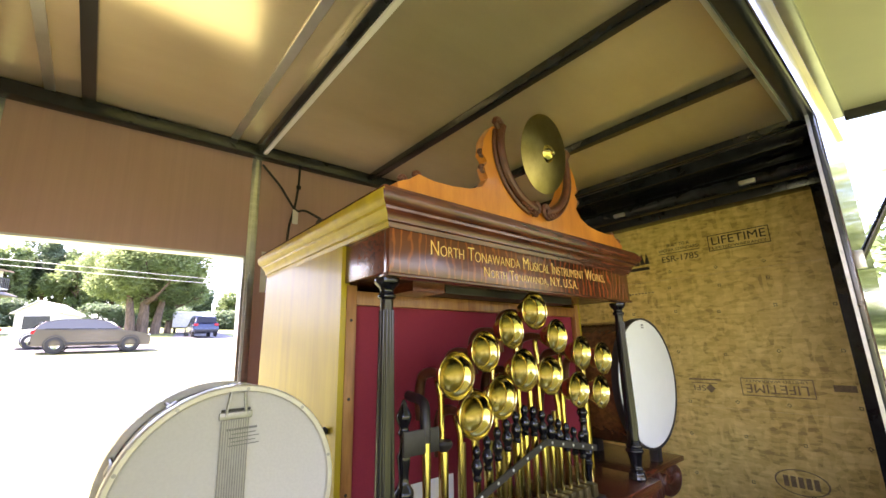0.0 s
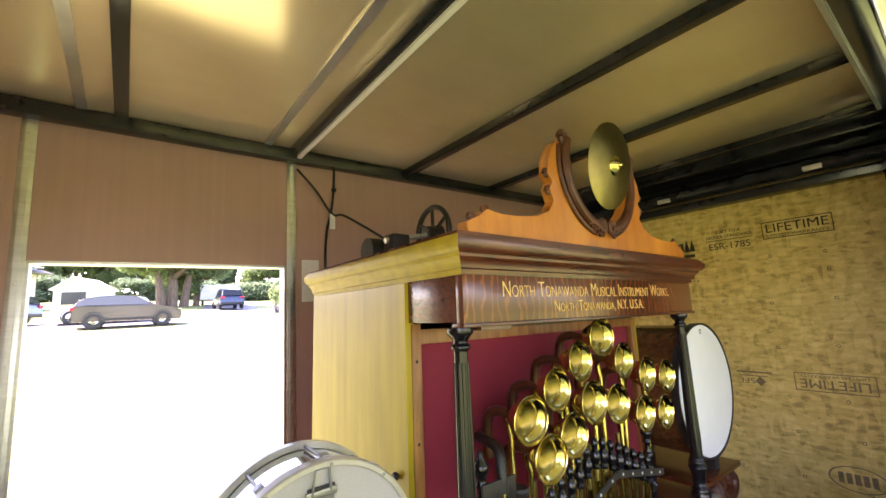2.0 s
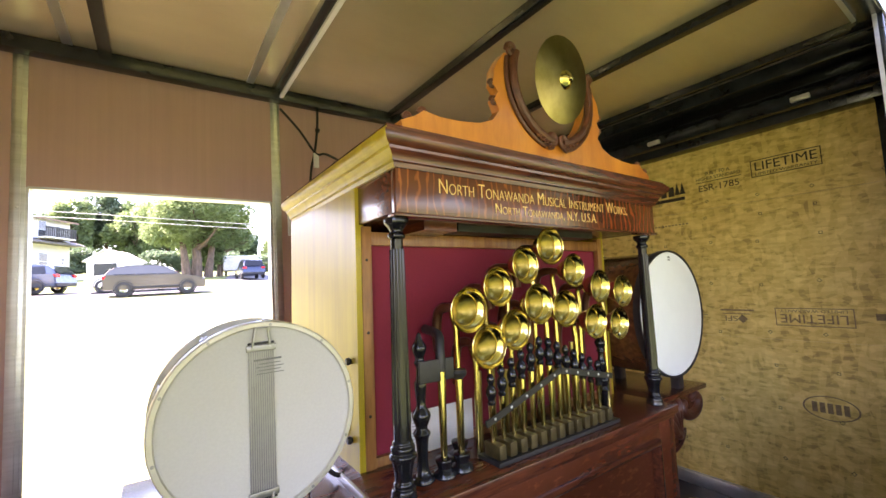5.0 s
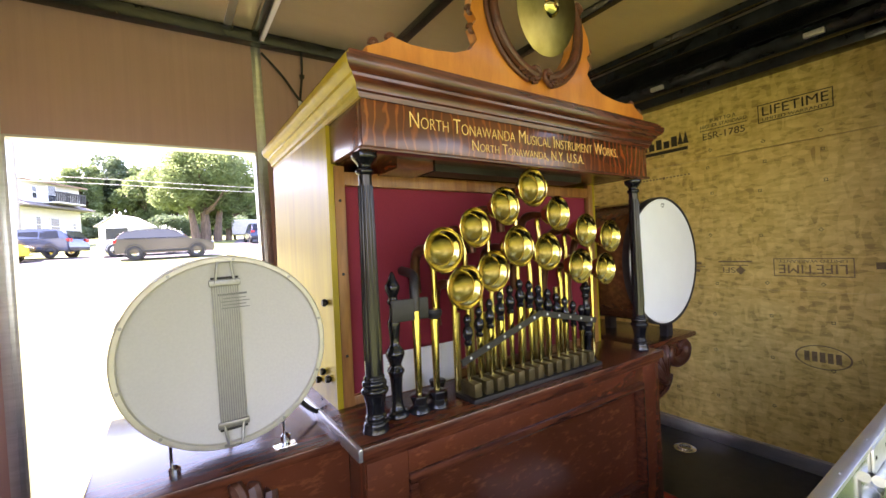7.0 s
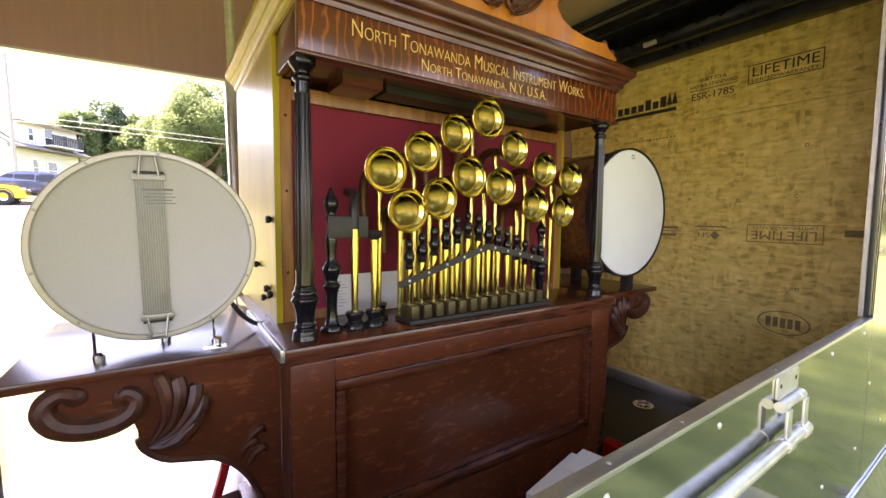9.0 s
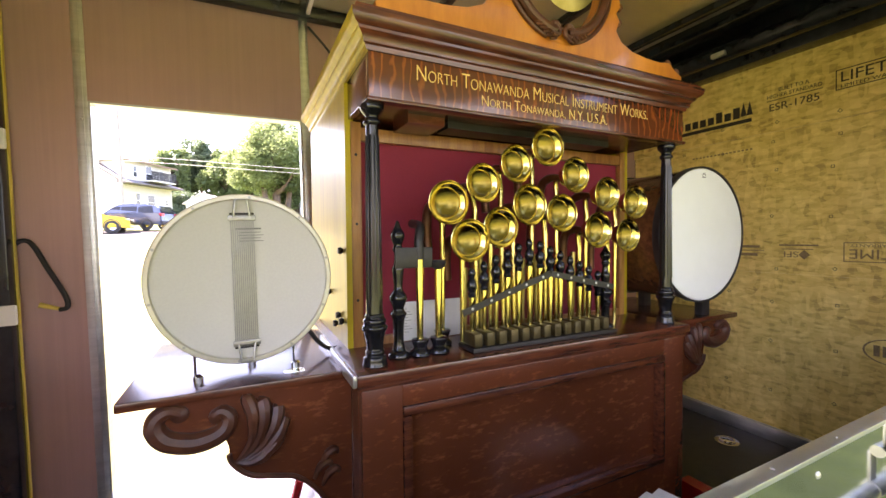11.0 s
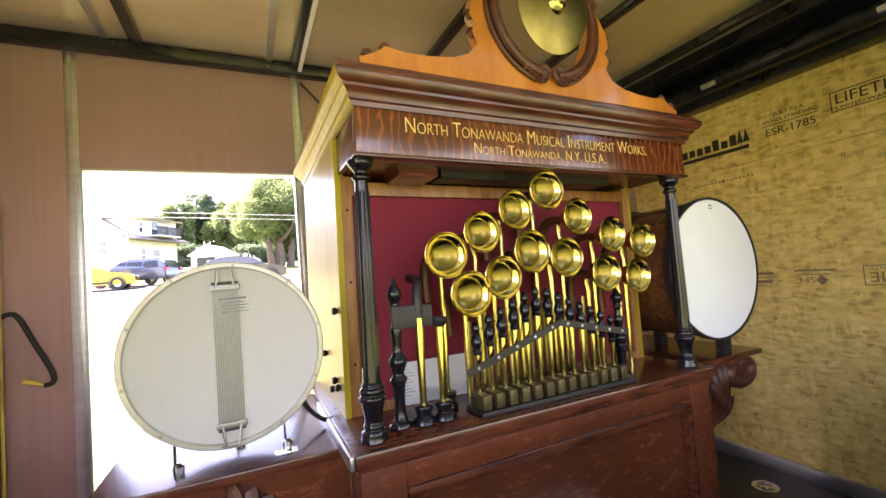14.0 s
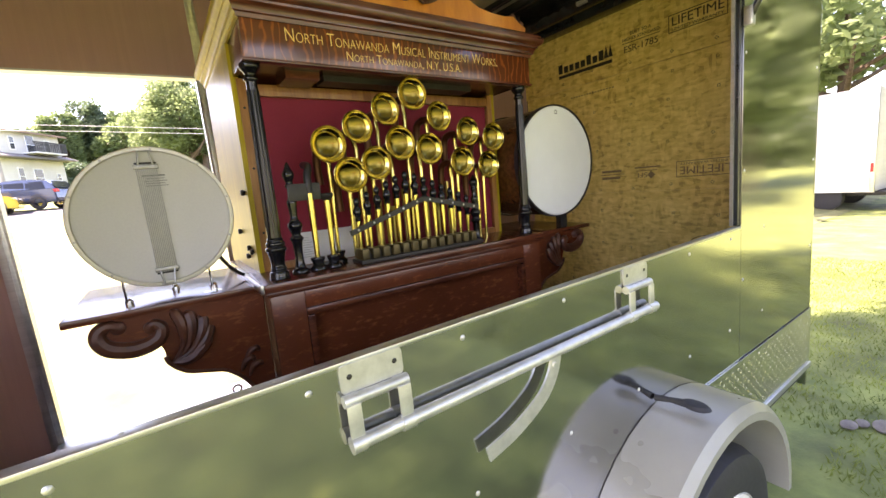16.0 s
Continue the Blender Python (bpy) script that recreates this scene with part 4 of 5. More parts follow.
# horns in front of their pipes
HORN = [(0.749, 1.664, 0.054), (0.848, 1.714, 0.050), (0.951, 1.767, 0.051), (1.057, 1.818, 0.053), (1.155, 1.746, 0.051), (1.277, 1.693, 0.052), (1.398, 1.671, 0.052),
        (0.806, 1.570, 0.054), (0.898, 1.601, 0.053), (0.992, 1.660, 0.056), (1.103, 1.638, 0.053), (1.241, 1.587, 0.053), (1.364, 1.569, 0.051)]
UNORG = ORG.inverted()
for i, (x, z, r) in enumerate(HORN):
    p = UNORG @ Vector((x, 0.80, z))
    h = thing("brass_horn", "polished brass trumpet bell with rolled rim", "horn", "brass horns of the organ", ORG @ pose(p.x, p.y, p.z, 90 + random.uniform(-2, 2), 0, random.uniform(-3, 3)))
    k = r / 0.054
    bell = [(0.0515, -0.0008), (0.0528, 0.0010), (0.0540, 0.0), (0.0536, -0.003), (0.0505, -0.0080), (0.0455, -0.0130), (0.0405, -0.0175), (0.0385, -0.0205), (0.0370, -0.026), (0.0325, -0.038), (0.025, -0.050), (0.016, -0.060),
            (0.009, -0.070), (0.0080, -0.069), (0.0150, -0.058), (0.0240, -0.048), (0.0310, -0.0365), (0.0345, -0.025), (0.0352, -0.0200), (0.0365, -0.0165), (0.0395, -0.0140), (0.0450, -0.0105), (0.0492, -0.0060), (0.0515, -0.0008)]
    part("bell", lathe(B(), [(a * k, c * k) for a, c in bell], 56), "brass", h)
    # Shallow cup closes the bell; its dark colour stands in for the deep throat's shade.
    part("cup", lathe(B(), [(a * k, c * k) for a, c in ((0.0349, -0.0205), (0.030, -0.0235), (0.020, -0.027), (0.008, -0.0295), (0, -0.030))], 48), "spun", h, "spun brass cup with the throat's shade in its colour")
    drop = p.z - DECK
    sway = 0.020 if i in (0, 1, 7, 8) else 0.006
    pipe = curve([(0, 0, -0.066 * k), (0.002, -0.002, -0.080 * k), (sway * 0.5, -0.018, -0.090 * k), (sway, -0.055, -0.088 * k)], 5) + [Vector((sway, -drop, -0.088 * k))]
    part("pipe", tube(B(), pipe, [0.0085 * k] * (len(pipe) - 1) + [0.006], 12), "brass", h)
    elbow = curve([(0, 0, -0.066 * k), (0, 0.002, -0.105), (0, -0.012, -0.140), (0, -0.060, -0.152), (0.004, -0.115, -0.153)], 5)
    part("elbow", tube(B(), elbow, [0.0085 + 0.0045 * min(1.0, q / 6) for q in range(len(elbow))], 12), "copper", h, "dark copper elbow tube")
    if i == 0:
        part("socket", lathe(B(), turned([(0.012, 0.001), (0.025, 0.001), (0.024, 0.012), (0.016, 0.02), (0.020, 0.032), (0.021, 0.040), (0.008, 0.042)]), 20, pose(sway, -drop, -0.088 * k, -90)), "lacquer", h)

# pipe chest with its row of brass reed pipes
chest = thing("pipe_chest", "brass reed pipes with black turned tips on a chest", "pipe chest", m=ORG)
part("chest_board", box(B(), 0.795, 1.29, 0.780, 0.86, DECK + 0.001, DECK + 0.012, 0.002), "iron", chest)
N = 13
for i in range(N):
    x = 0.815 + i * 0.0365
    b = box(B(), x - 0.0115, x + 0.0115, 0.788, 0.845, DECK + 0.0125, DECK + 0.046, 0.003)
    o = part("pipe_foot", b, "pipewood", chest)
    # Recessed black block stands in for the shade between two feet.
    part("foot_gap_shade", box(B(), x + 0.0120, x + 0.0245, 0.806, 0.845, DECK + 0.0125, DECK + 0.036), "iron", chest, smooth=False)
    u = abs(i - 5.2) / 7.0
    top = 1.555 - 0.105 * u ** 1.1
    bp = B()
    tube(bp, [(x, 0.822, DECK + 0.045), (x, 0.822, top - 0.05)], [0.0058, 0.0088], 14)
    pp = part("reed_pipe", bp, "brass", chest)
    tip = [(0.009, 0), (0.011, 0.006), (0.008, 0.012), (0.012, 0.022), (0.0135, 0.032), (0.009, 0.044), (0.006, 0.048), (0.009, 0.056), (0.010, 0.064), (0.005, 0.074), (0, 0.076)]
    part("pipe_tip", lathe(B(), turned(tip, 2), 14, pose(x, 0.822, top - 0.05)), "lacquer", pp, "turned black tip")
for i in range(9):
    x = 0.83 + i * 0.048
    part("reed_pipe", tube(B(), [(x, 0.885, DECK), (x, 0.885, 1.50 + 0.04 * math.sin(i * 1.7))], [0.004, 0.0075], 12), "brass_old", chest)
for (xa, za), (xb, zb) in (((0.775, 1.395), (1.052, 1.481)), ((1.052, 1.481), (1.292, 1.430))):
    d = Vector((xb - xa, 0, zb - za)).normalized()
    n = Vector((-d.z, 0, d.x)) * 0.0085
    b = prism(B(), [(xa - n.x, za - n.z), (xb - n.x, zb - n.z), (xb + n.x, zb + n.z), (xa + n.x, za + n.z)], 0.796, 0.801, 0.001)
    br = part("retaining_bar", b, "iron", chest, "black iron retaining bar")
    L = (Vector((xb, 0, zb)) - Vector((xa, 0, za))).length
    for k in range(5):
        q = Vector((xa, 0, za)) + d * L * (k + 0.5) / 5
        part("screw", lathe(B(), [(0, 0.002), (0.003, 0.001), (0.004, 0)], 8, pose(q.x, 0.796, q.z, 90)), "steel", br)
for x, z0, lab in ((0.676, 1.56, 0), (0.726, 1.535, 1)):
    pipe = thing("brass_pipe", "tall tapered brass pipe in a black socket", "pipe", "loose brass pipes", ORG)
    q = [(x, 0.835, DECK + 0.03), (x, 0.835, z0 - 0.03)]
    part("tube", tube(B(), q, [0.0075, 0.0105], 16), "brass", pipe)
    if lab:
        part("cap", lathe(B(), [(0.010, 0), (0.019, 0.008), (0.021, 0.016), (0.018, 0.022), (0, 0.022)], 16, pose(x, 0.835, z0 - 0.03)), "iron", pipe)
    else:
        part("elbow", tube(B(), curve([(x, 0.835, z0 - 0.03), (x, 0.837, z0 + 0.015), (x + 0.012, 0.86, z0 + 0.05), (x + 0.02, 0.93, z0 + 0.06)], 6), 0.0115, 12), "iron", pipe)
    part("socket", lathe(B(), turned([(0, 0.001), (0.025, 0.001), (0.024, 0.012), (0.016, 0.02), (0.020, 0.032), (0.021, 0.040), (0.010, 0.042)]), 24, pose(x, 0.835, DECK)), "lacquer", pipe)
SPIN = [(0, 0.001), (0.022, 0.001), (0.022, 0.012), (0.014, 0.020), (0.011, 0.05), (0.013, 0.09), (0.018, 0.105), (0.012, 0.115), (0.014, 0.125), (0.019, 0.14), (0.018, 0.15), (0.010, 0.165),
        (0.011, 0.19), (0.013, 0.215), (0.009, 0.225), (0.008, 0.25), (0.012, 0.26), (0.009, 0.27), (0.014, 0.285), (0.015, 0.297), (0.008, 0.312), (0.004, 0.325), (0, 0.33)]
for x, y, k in ((0.624, 0.845, 1.0), (1.315, 0.85, 0.78)):
    sp = thing("turned_spindle", "black turned spindle post with ball finial", "spindle", "spindles beside the pipes", ORG @ pose(x, y, DECK) @ Matrix.Diagonal((1.12, 1.12, k, 1)))
    part("post", lathe(B(), turned(SPIN), 24), "lacquer", sp)
    if k == 1.0:
        part("plate", box(B(), -0.010, 0.075, -0.016, -0.010, 0.215, 0.265, 0.002), "iron", sp, "small steel plate")
paper = solid("paper_sheet", box(B(), 0.655, 0.875, 0.9755, 0.977, DECK + 0.002, 1.405), "paper", "white paper sheet leaning on the cloth panel", "paper", smooth=False, m=ORG)
b = B()
for k in range(9):
    box(b, 0.665, 0.695 + 0.004 * (k * 7 % 5), 0.9750, 0.9755, 1.385 - 0.008 * k, 1.3862 - 0.008 * k)
part("print", b, "greyink", paper, smooth=False)


# drums on the side shelves
def drum_ring(r0, r1, z0, z1, seg=64):
    return lathe(B(), [(r0, z0), (r1, z0), (r1, z1), (r0, z1), (r0, z0)], seg)


SM = pose(0.296, 0.862, 1.505, 90)
sn = thing("snare_drum", "snare drum on edge with coated white head and snare wires", "snare drum", m=SM)
part("head", lathe(B(), [(0, 0.001), (0.160, 0.001), (0.165, 0.004)], 64), "head", sn)
part("hoop", lathe(B(), [(0.1645, -0.012), (0.1645, 0.005), (0.1665, 0.009), (0.1735, 0.009), (0.176, 0.006), (0.1765, -0.012), (0.1645, -0.012)], 64), "hoop", sn)
part("shell", lathe(B(), [(0.164, -0.012), (0.164, -0.118)], 64), "chrome", sn)
part("rear_hoop", lathe(B(), [(0.1655, -0.118), (0.1765, -0.118), (0.1765, -0.136), (0.1655, -0.136), (0.1655, -0.118)], 64), "hoop", sn)
part("rear_head", lathe(B(), [(0, -0.125), (0.166, -0.125)], 64), "head", sn)
for k in range(10):
    a = 2 * math.pi * (k + 0.35) / 10
    lg = part("lug", tube(B(), [(0.1695 * math.cos(a), 0.1695 * math.sin(a), 0.0105), (0.1695 * math.cos(a), 0.1695 * math.sin(a), -0.14)], 0.0030, 8), "nickel", sn)
    part("claw", box(B(), -0.008, 0.008, -0.006, 0.006, -0.02, 0.002, 0.002), "nickel", lg).matrix_local = pose(0.172 * math.cos(a), 0.172 * math.sin(a), -0.016, 0, 0, math.degrees(a) + 90)
wires = part("snare_strainer", box(B(), -0.0225, 0.0225, -0.126, 0.120, 0.0015, 0.0026), "head", sn, "band of parallel steel snare wires", smooth=False)
for k in range(12):
    x = -0.021 + 0.0038 * k
    part("snare_wire", tube(B(), [(x, -0.128, 0.0042), (x, 0.122, 0.0042)], 0.0010, 6), "wire", wires)
for y in (0.127, -0.133):
    clip = part("wire_clip", box(B(), -0.026, 0.026, y - 0.006, y + 0.006, 0.003, 0.008, 0.002), "nickel", wires)
    part("clip_lip", box(B(), -0.023, 0.023, y - 0.011 if y < 0 else y + 0.0065, y - 0.0065 if y < 0 else y + 0.011, 0.0025, 0.006, 0.0015), "iron", clip)
    s = 1 if y > 0 else -1
    part("strap", tube(B(), [(-0.016, y, 0.006), (-0.011, y + s * 0.038, 0.010), (0.011, y + s * 0.038, 0.010), (0.016, y, 0.006)], 0.0025, 6), "wire", wires)
b = box(B(), -0.012, 0.036, 0.103, 0.1065, 0.0027, 0.0031)
for k in range(4):
    box(b, -0.004 - 0.004 * (k % 2), 0.034 + 0.006 * (k % 2), 0.0965 - 0.006 * k, 0.0980 - 0.006 * k, 0.0027, 0.0031)
part("head_print", b, "greyink", sn, "small grey printed mark", smooth=False)
stand = thing("drum_stand", "chrome snare drum bracket screwed to the side shelf", "drum bracket")
for x, y in ((0.196, 0.90), (0.390, 0.90), (0.30, 0.99)):
    part("foot_plate", box(B(), x - 0.022, x + 0.022, y - 0.012, y + 0.014, 1.2815, 1.2855, 0.0015), "chrome", stand)
    part("rod", tube(B(), [(x, y, 1.285), (x, y, 1.36)], 0.0026, 8), "chrome", stand)
    part("clamp", lathe(B(), [(0, 0), (0.009, 0.002), (0.010, 0.016), (0.005, 0.02)], 10, pose(x + 0.004, y + 0.008, 1.285)), "chrome", stand)

BM_ = ORG @ pose(1.812, 0.852, 1.585, 90) @ Matrix.Diagonal((0.975, 0.975, 1, 1))
bd = thing("bass_drum", "small bass drum on edge with smooth white head and brown shell", "bass drum", m=BM_)
part("head", lathe(B(), [(0, 0.001), (0.245, 0.001), (0.250, -0.004)], 72), "head2", bd)
part("hoop", lathe(B(), [(0.249, -0.022), (0.249, 0.003), (0.2555, 0.003), (0.2555, -0.022), (0.249, -0.022)], 72), "iron", bd, "thin dark hoop")
part("shell", lathe(B(), [(0.248, -0.022), (0.248, -0.30)], 72), "shell", bd)
part("rear_hoop", lathe(B(), [(0.249, -0.30), (0.2555, -0.30), (0.2555, -0.325), (0.249, -0.325), (0.249, -0.30)], 72), "iron", bd)
part("rear_head", lathe(B(), [(0, -0.31), (0.25, -0.31)], 72), "head2", bd)
b = B()
for k in range(7):
    a = math.pi * k / 6
    tube(b, [(0.006 * math.cos(a), 0.222 + 0.004 * math.sin(a), 0.0016), (0.012 * math.cos(a), 0.222 + 0.010 * math.sin(a), 0.0016)], 0.0009, 4)
box(b, -0.010, 0.010, 0.214, 0.218, 0.001, 0.0018)
part("head_print", b, "greyink", bd, "small grey printed crown mark")
for y in (-0.03, -0.28):
    part("rest", box(B(), 0.03, 0.075, -0.328, -0.235, y - 0.02, y + 0.012, 0.004), "iron", bd)

# machinery and cables above
wh = thing("drive_wheel", "black iron flywheel and shaft on the organ roof", "drive wheel", m=ORG)
part("rim", tube(B(), [(0.80, 1.22 + 0.085 * math.cos(a), 2.170 + 0.085 * math.sin(a)) for a in np.linspace(0, 2 * math.pi, 37)], 0.009, 10), "iron", wh)
for k in range(3):
    a = 0.5 + math.pi * k / 3
    part("spoke", tube(B(), [(0.80, 1.22 - 0.085 * math.cos(a), 2.17 - 0.085 * math.sin(a)), (0.80, 1.22 + 0.085 * math.cos(a), 2.17 + 0.085 * math.sin(a))], 0.006, 8), "iron", wh)
part("shaft", tube(B(), [(0.62, 1.22, 2.13), (0.94, 1.22, 2.19)], 0.009, 10), "steel", wh)
part("hub", tube(B(), [(0.77, 1.22, 2.163), (0.83, 1.22, 2.175)], 0.025, 14), "iron", wh)
for x in (0.66, 0.92):
    part("bearing", box(B(), x - 0.03, x + 0.03, 1.19, 1.25, 2.064, 2.15, 0.006), "iron", wh)
part("motor", tube(B(), [(0.60, 1.30, 2.108), (0.72, 1.30, 2.108)], 0.042, 18), "iron", wh)
cab = thing("wall_cable", "black cables tied to the brown wall above the organ", "cable")
for pts in ([(0.60, BACK - 0.02, 2.56), (0.68, BACK - 0.03, 2.47), (0.755, BACK - 0.03, 2.37), (0.80, BACK - 0.06, 2.36), (0.90, BACK - 0.2, 2.25), (0.86, 1.45, 2.13)],
            [(0.775, BACK - 0.01, 2.585), (0.772, BACK - 0.01, 2.50), (0.755, BACK - 0.015, 2.38), (0.735, BACK - 0.01, 2.28), (0.728, BACK - 0.01, 2.10), (0.735, BACK - 0.008, 1.55)]):
    part("wire", tube(B(), curve(pts, 8), 0.0055, 8), "rubber", cab)
part("knot", lathe(B(), [(0, -0.012), (0.010, -0.008), (0.012, 0.006), (0, 0.012)], 10, pose(0.772, BACK - 0.012, 2.49)), "rubber", cab)
part("tag", box(B(), 0.742, 0.768, BACK - 0.034, BACK - 0.028, 2.30, 2.37, 0.004), "paper", cab, "white tie tag")
dc = thing("drum_cable", "black cable looping from the drum down to the shelf", "cable")
part("wire", tube(B(), curve([(0.425, 0.975, 1.375), (0.452, 0.985, 1.330), (0.485, 1.00, 1.298), (0.515, 1.03, 1.290), (0.523, 1.08, 1.291)], 7), 0.0055, 8), "rubber", dc)
note = solid("wall_notice", box(B(), 0.625, 0.70, BACK - 0.004, BACK - 0.0015, 1.98, 2.16), "paper", "small white notice on the brown wall", "notice", smooth=False)
hk = thing("cable_tail", "black cable with a yellow plug hanging on the wall", "cable")
part("wire", tube(B(), curve([(-0.455, BACK - 0.012, 1.50), (-0.455, BACK - 0.012, 1.575), (-0.43, BACK - 0.012, 1.603), (-0.40, BACK - 0.012, 1.59), (-0.361, BACK - 0.012, 1.50), (-0.315, BACK - 0.012, 1.392), (-0.312, BACK - 0.012, 1.350), (-0.335, BACK - 0.012, 1.343)], 7), 0.0085, 10), "rubber", hk)
part("plug", tube(B(), [(-0.33, BACK - 0.012, 1.344), (-0.390, BACK - 0.012, 1.366)], [0.006, 0.010], 10), "yellow", hk, "yellow plug")
strap = thing("red_strap", "bright red tie-down strap with a steel buckle", "strap")
part("webbing", tube(B(), curve([(0.43, 1.30, 0.80), (0.40, 1.30, 0.70), (0.36, 1.31, 0.58)], 5), 0.014, 6), "red", strap)
part("buckle", tube(B(), [(0.43 + 0.015 * math.cos(a), 1.30, 0.815 + 0.015 * math.sin(a)) for a in np.linspace(0, 6.283, 17)], 0.004, 6), "chrome", strap)

carton = thing("carton", "opened pale cardboard carton with dark red print", "carton", m=pose(1.16, 0.55, FLOOR + 0.002, 0, 0, 12))
part("body", box(B(), -0.12, 0.12, -0.09, 0.09, 0, 0.42, 0.003), "paper", carton)
part("flap", box(B(), 0.03, 0.15, -0.06, 0.07, 0.422, 0.425), "paper", carton, smooth=False)
b = box(B(), -0.07, 0.00, -0.055, -0.035, 0.4205, 0.4215)
box(b, -0.07, -0.055, -0.055, -0.01, 0.4205, 0.4215)
part("print", b, "tail", carton, "plain dark red mark", smooth=False)
redbox = solid("red_case", box(B(), -0.03, 0.03, -0.05, 0.05, 0, 0.11, 0.006), "tail", "small dark red case on the trailer floor", "case", m=pose(1.89, 0.93, FLOOR + 0.002))

# ---- outside ----
def ground_z(x, y):
    return 0.079 * max(0.0, y - 2.2) + 0.004 * max(0.0, -y - 6) - 0.02 * min(11.0, max(0.0, x - 3.5))


b = B()
xs = [-600, -200, -80, -40, -25, -15, -9, -5, -2, 1, 3.5, 7, 10, 14.5, 20, 30, 50, 100, 250, 700]
ys = [-600, -200, -60, -30, -15, -8, -4, -1, 2.2, 6, 12, 22, 35, 50, 75, 120, 250, 900]
grid = [[b.verts.new((x, y, ground_z(x, min(y, 140)))) for x in xs] for y in ys]
for i in range(len(ys) - 1):
    for j in range(len(xs) - 1):
        b.faces.new((grid[i][j], grid[i][j + 1], grid[i + 1][j + 1], grid[i + 1][j]))
solid("ground", b, "grass", "uneven mown lawn round the trailer", kind="structure")


def patch(name, pts, material, label, dz=0.02):
    b = B()
    x0, x1, y0, y1 = min(p[0] for p in pts), max(p[0] for p in pts), min(p[1] for p in pts), max(p[1] for p in pts)
    if len({p[0] for p in pts}) == 2:
        gx = [x0] + [x for x in xs if x0 < x < x1] + [x1]
        gy = [y0] + [y for y in ys if y0 < y < y1] + [y1]
        gv = [[b.verts.new((x, y, ground_z(x, y) + dz)) for x in gx] for y in gy]
        for p, q in zip(gv, gv[1:]):
            for k in range(len(gx) - 1):
                b.faces.new((p[k], p[k + 1], q[k + 1], q[k]))
    else:
        b.faces.new([b.verts.new((x, y, ground_z(x, y) + dz)) for x, y in pts])
    bmesh.ops.recalc_face_normals(b, faces=b.faces)
    return solid(name, b, material, label, kind="structure")


patch("field", [(-40, 2.3), (40, 2.3), (40, 26.5), (-40, 26.5)], "drygrass", "sun-bleached dry open lawn", 0.012)
patch("road", [(-40, 26.6), (40, 26.6), (40, 31), (-40, 31)], "asphalt", "pale asphalt street", 0.016)
patch("driveway", [(3.6, 31.1), (8.6, 31.1), (11.5, 58), (8.0, 58)], "asphalt", "grey asphalt driveway", 0.02)

rb = B()
rnd = random.Random(4)
for k in range(40000):
    x, y = rnd.uniform(2.6, 7.5), rnd.uniform(-2.6, 1.6)
    if x < 3.0 and y > 0.1:
        continue
    h, a, w = rnd.uniform(0.012, 0.042), rnd.uniform(0, 6.28), rnd.uniform(0.002, 0.005)
    lean = Vector((rnd.uniform(-0.03, 0.03), rnd.uniform(-0.03, 0.03), h))
    p = Vector((x, y, 0.0))
    s = Vector((math.cos(a) * w, math.sin(a) * w, 0))
    rb.faces.new((rb.verts.new(p - s), rb.verts.new(p + s), rb.verts.new(p + lean)))
solid("grass", rb, "blade", "short green grass blades", kind="stuff", smooth=False)
for x, y, r in ((3.24, -0.02, 0.05), (3.14, 0.10, 0.035), (3.36, -0.06, 0.04), (3.20, 0.06, 0.03)):
    st = bmesh.ops.create_icosphere(b := B(), subdivisions=2, radius=r)
    for v in b.verts:
        v.co = Vector((v.co.x * 1.4, v.co.y, v.co.z * 0.45)) * (1 + 0.25 * noise.noise(v.co * 14 + Vector((x, y, 0))))
    solid("stone", b, "stone", "rough grey stone lying in the grass", "stone", m=pose(x, y, 0.015), group="stones in the grass")


def leaf_cloud(centre, radii, n, size, seed, flat=0.5):
    """Many small leaf clumps within an uneven crown with gaps."""
    r = random.Random(seed)
    verts, faces = [], []
    c = Vector(centre)
    lumps = []
    for k in range(26):
        d = Vector((r.gauss(0, 1), r.gauss(0, 1), r.gauss(0, 1))).normalized()
        f = r.uniform(0.45, 0.85)
        lumps.append((Vector((d.x * radii[0], d.y * radii[1], d.z * radii[2])) * f, r.uniform(0.24, 0.42)))
    for k in range(n):
        lc, lr = lumps[k % len(lumps)]
        d = Vector((r.gauss(0, 1), r.gauss(0, 1), r.gauss(0, 1))).normalized() * r.uniform(0.55, 1.0)
        p = c + lc + Vector((d.x * radii[0], d.y * radii[1], d.z * radii[2])) * lr
        s = size * r.uniform(0.6, 1.4)
        u = Vector((r.gauss(0, 1), r.gauss(0, 1), r.gauss(0, flat))).normalized()
        w = u.orthogonal().normalized()
        w = (Matrix.Rotation(r.uniform(0, 6.28), 3, u) @ w)
        i = len(verts)
        verts += [p - u * s, p + w * s * 0.45, p + u * s, p - w * s * 0.45]
        faces.append((i, i + 1, i + 2, i + 3))
    me = bpy.data.meshes.new("crown")
    me.from_pydata([tuple(v) for v in verts], [], faces)
    return me


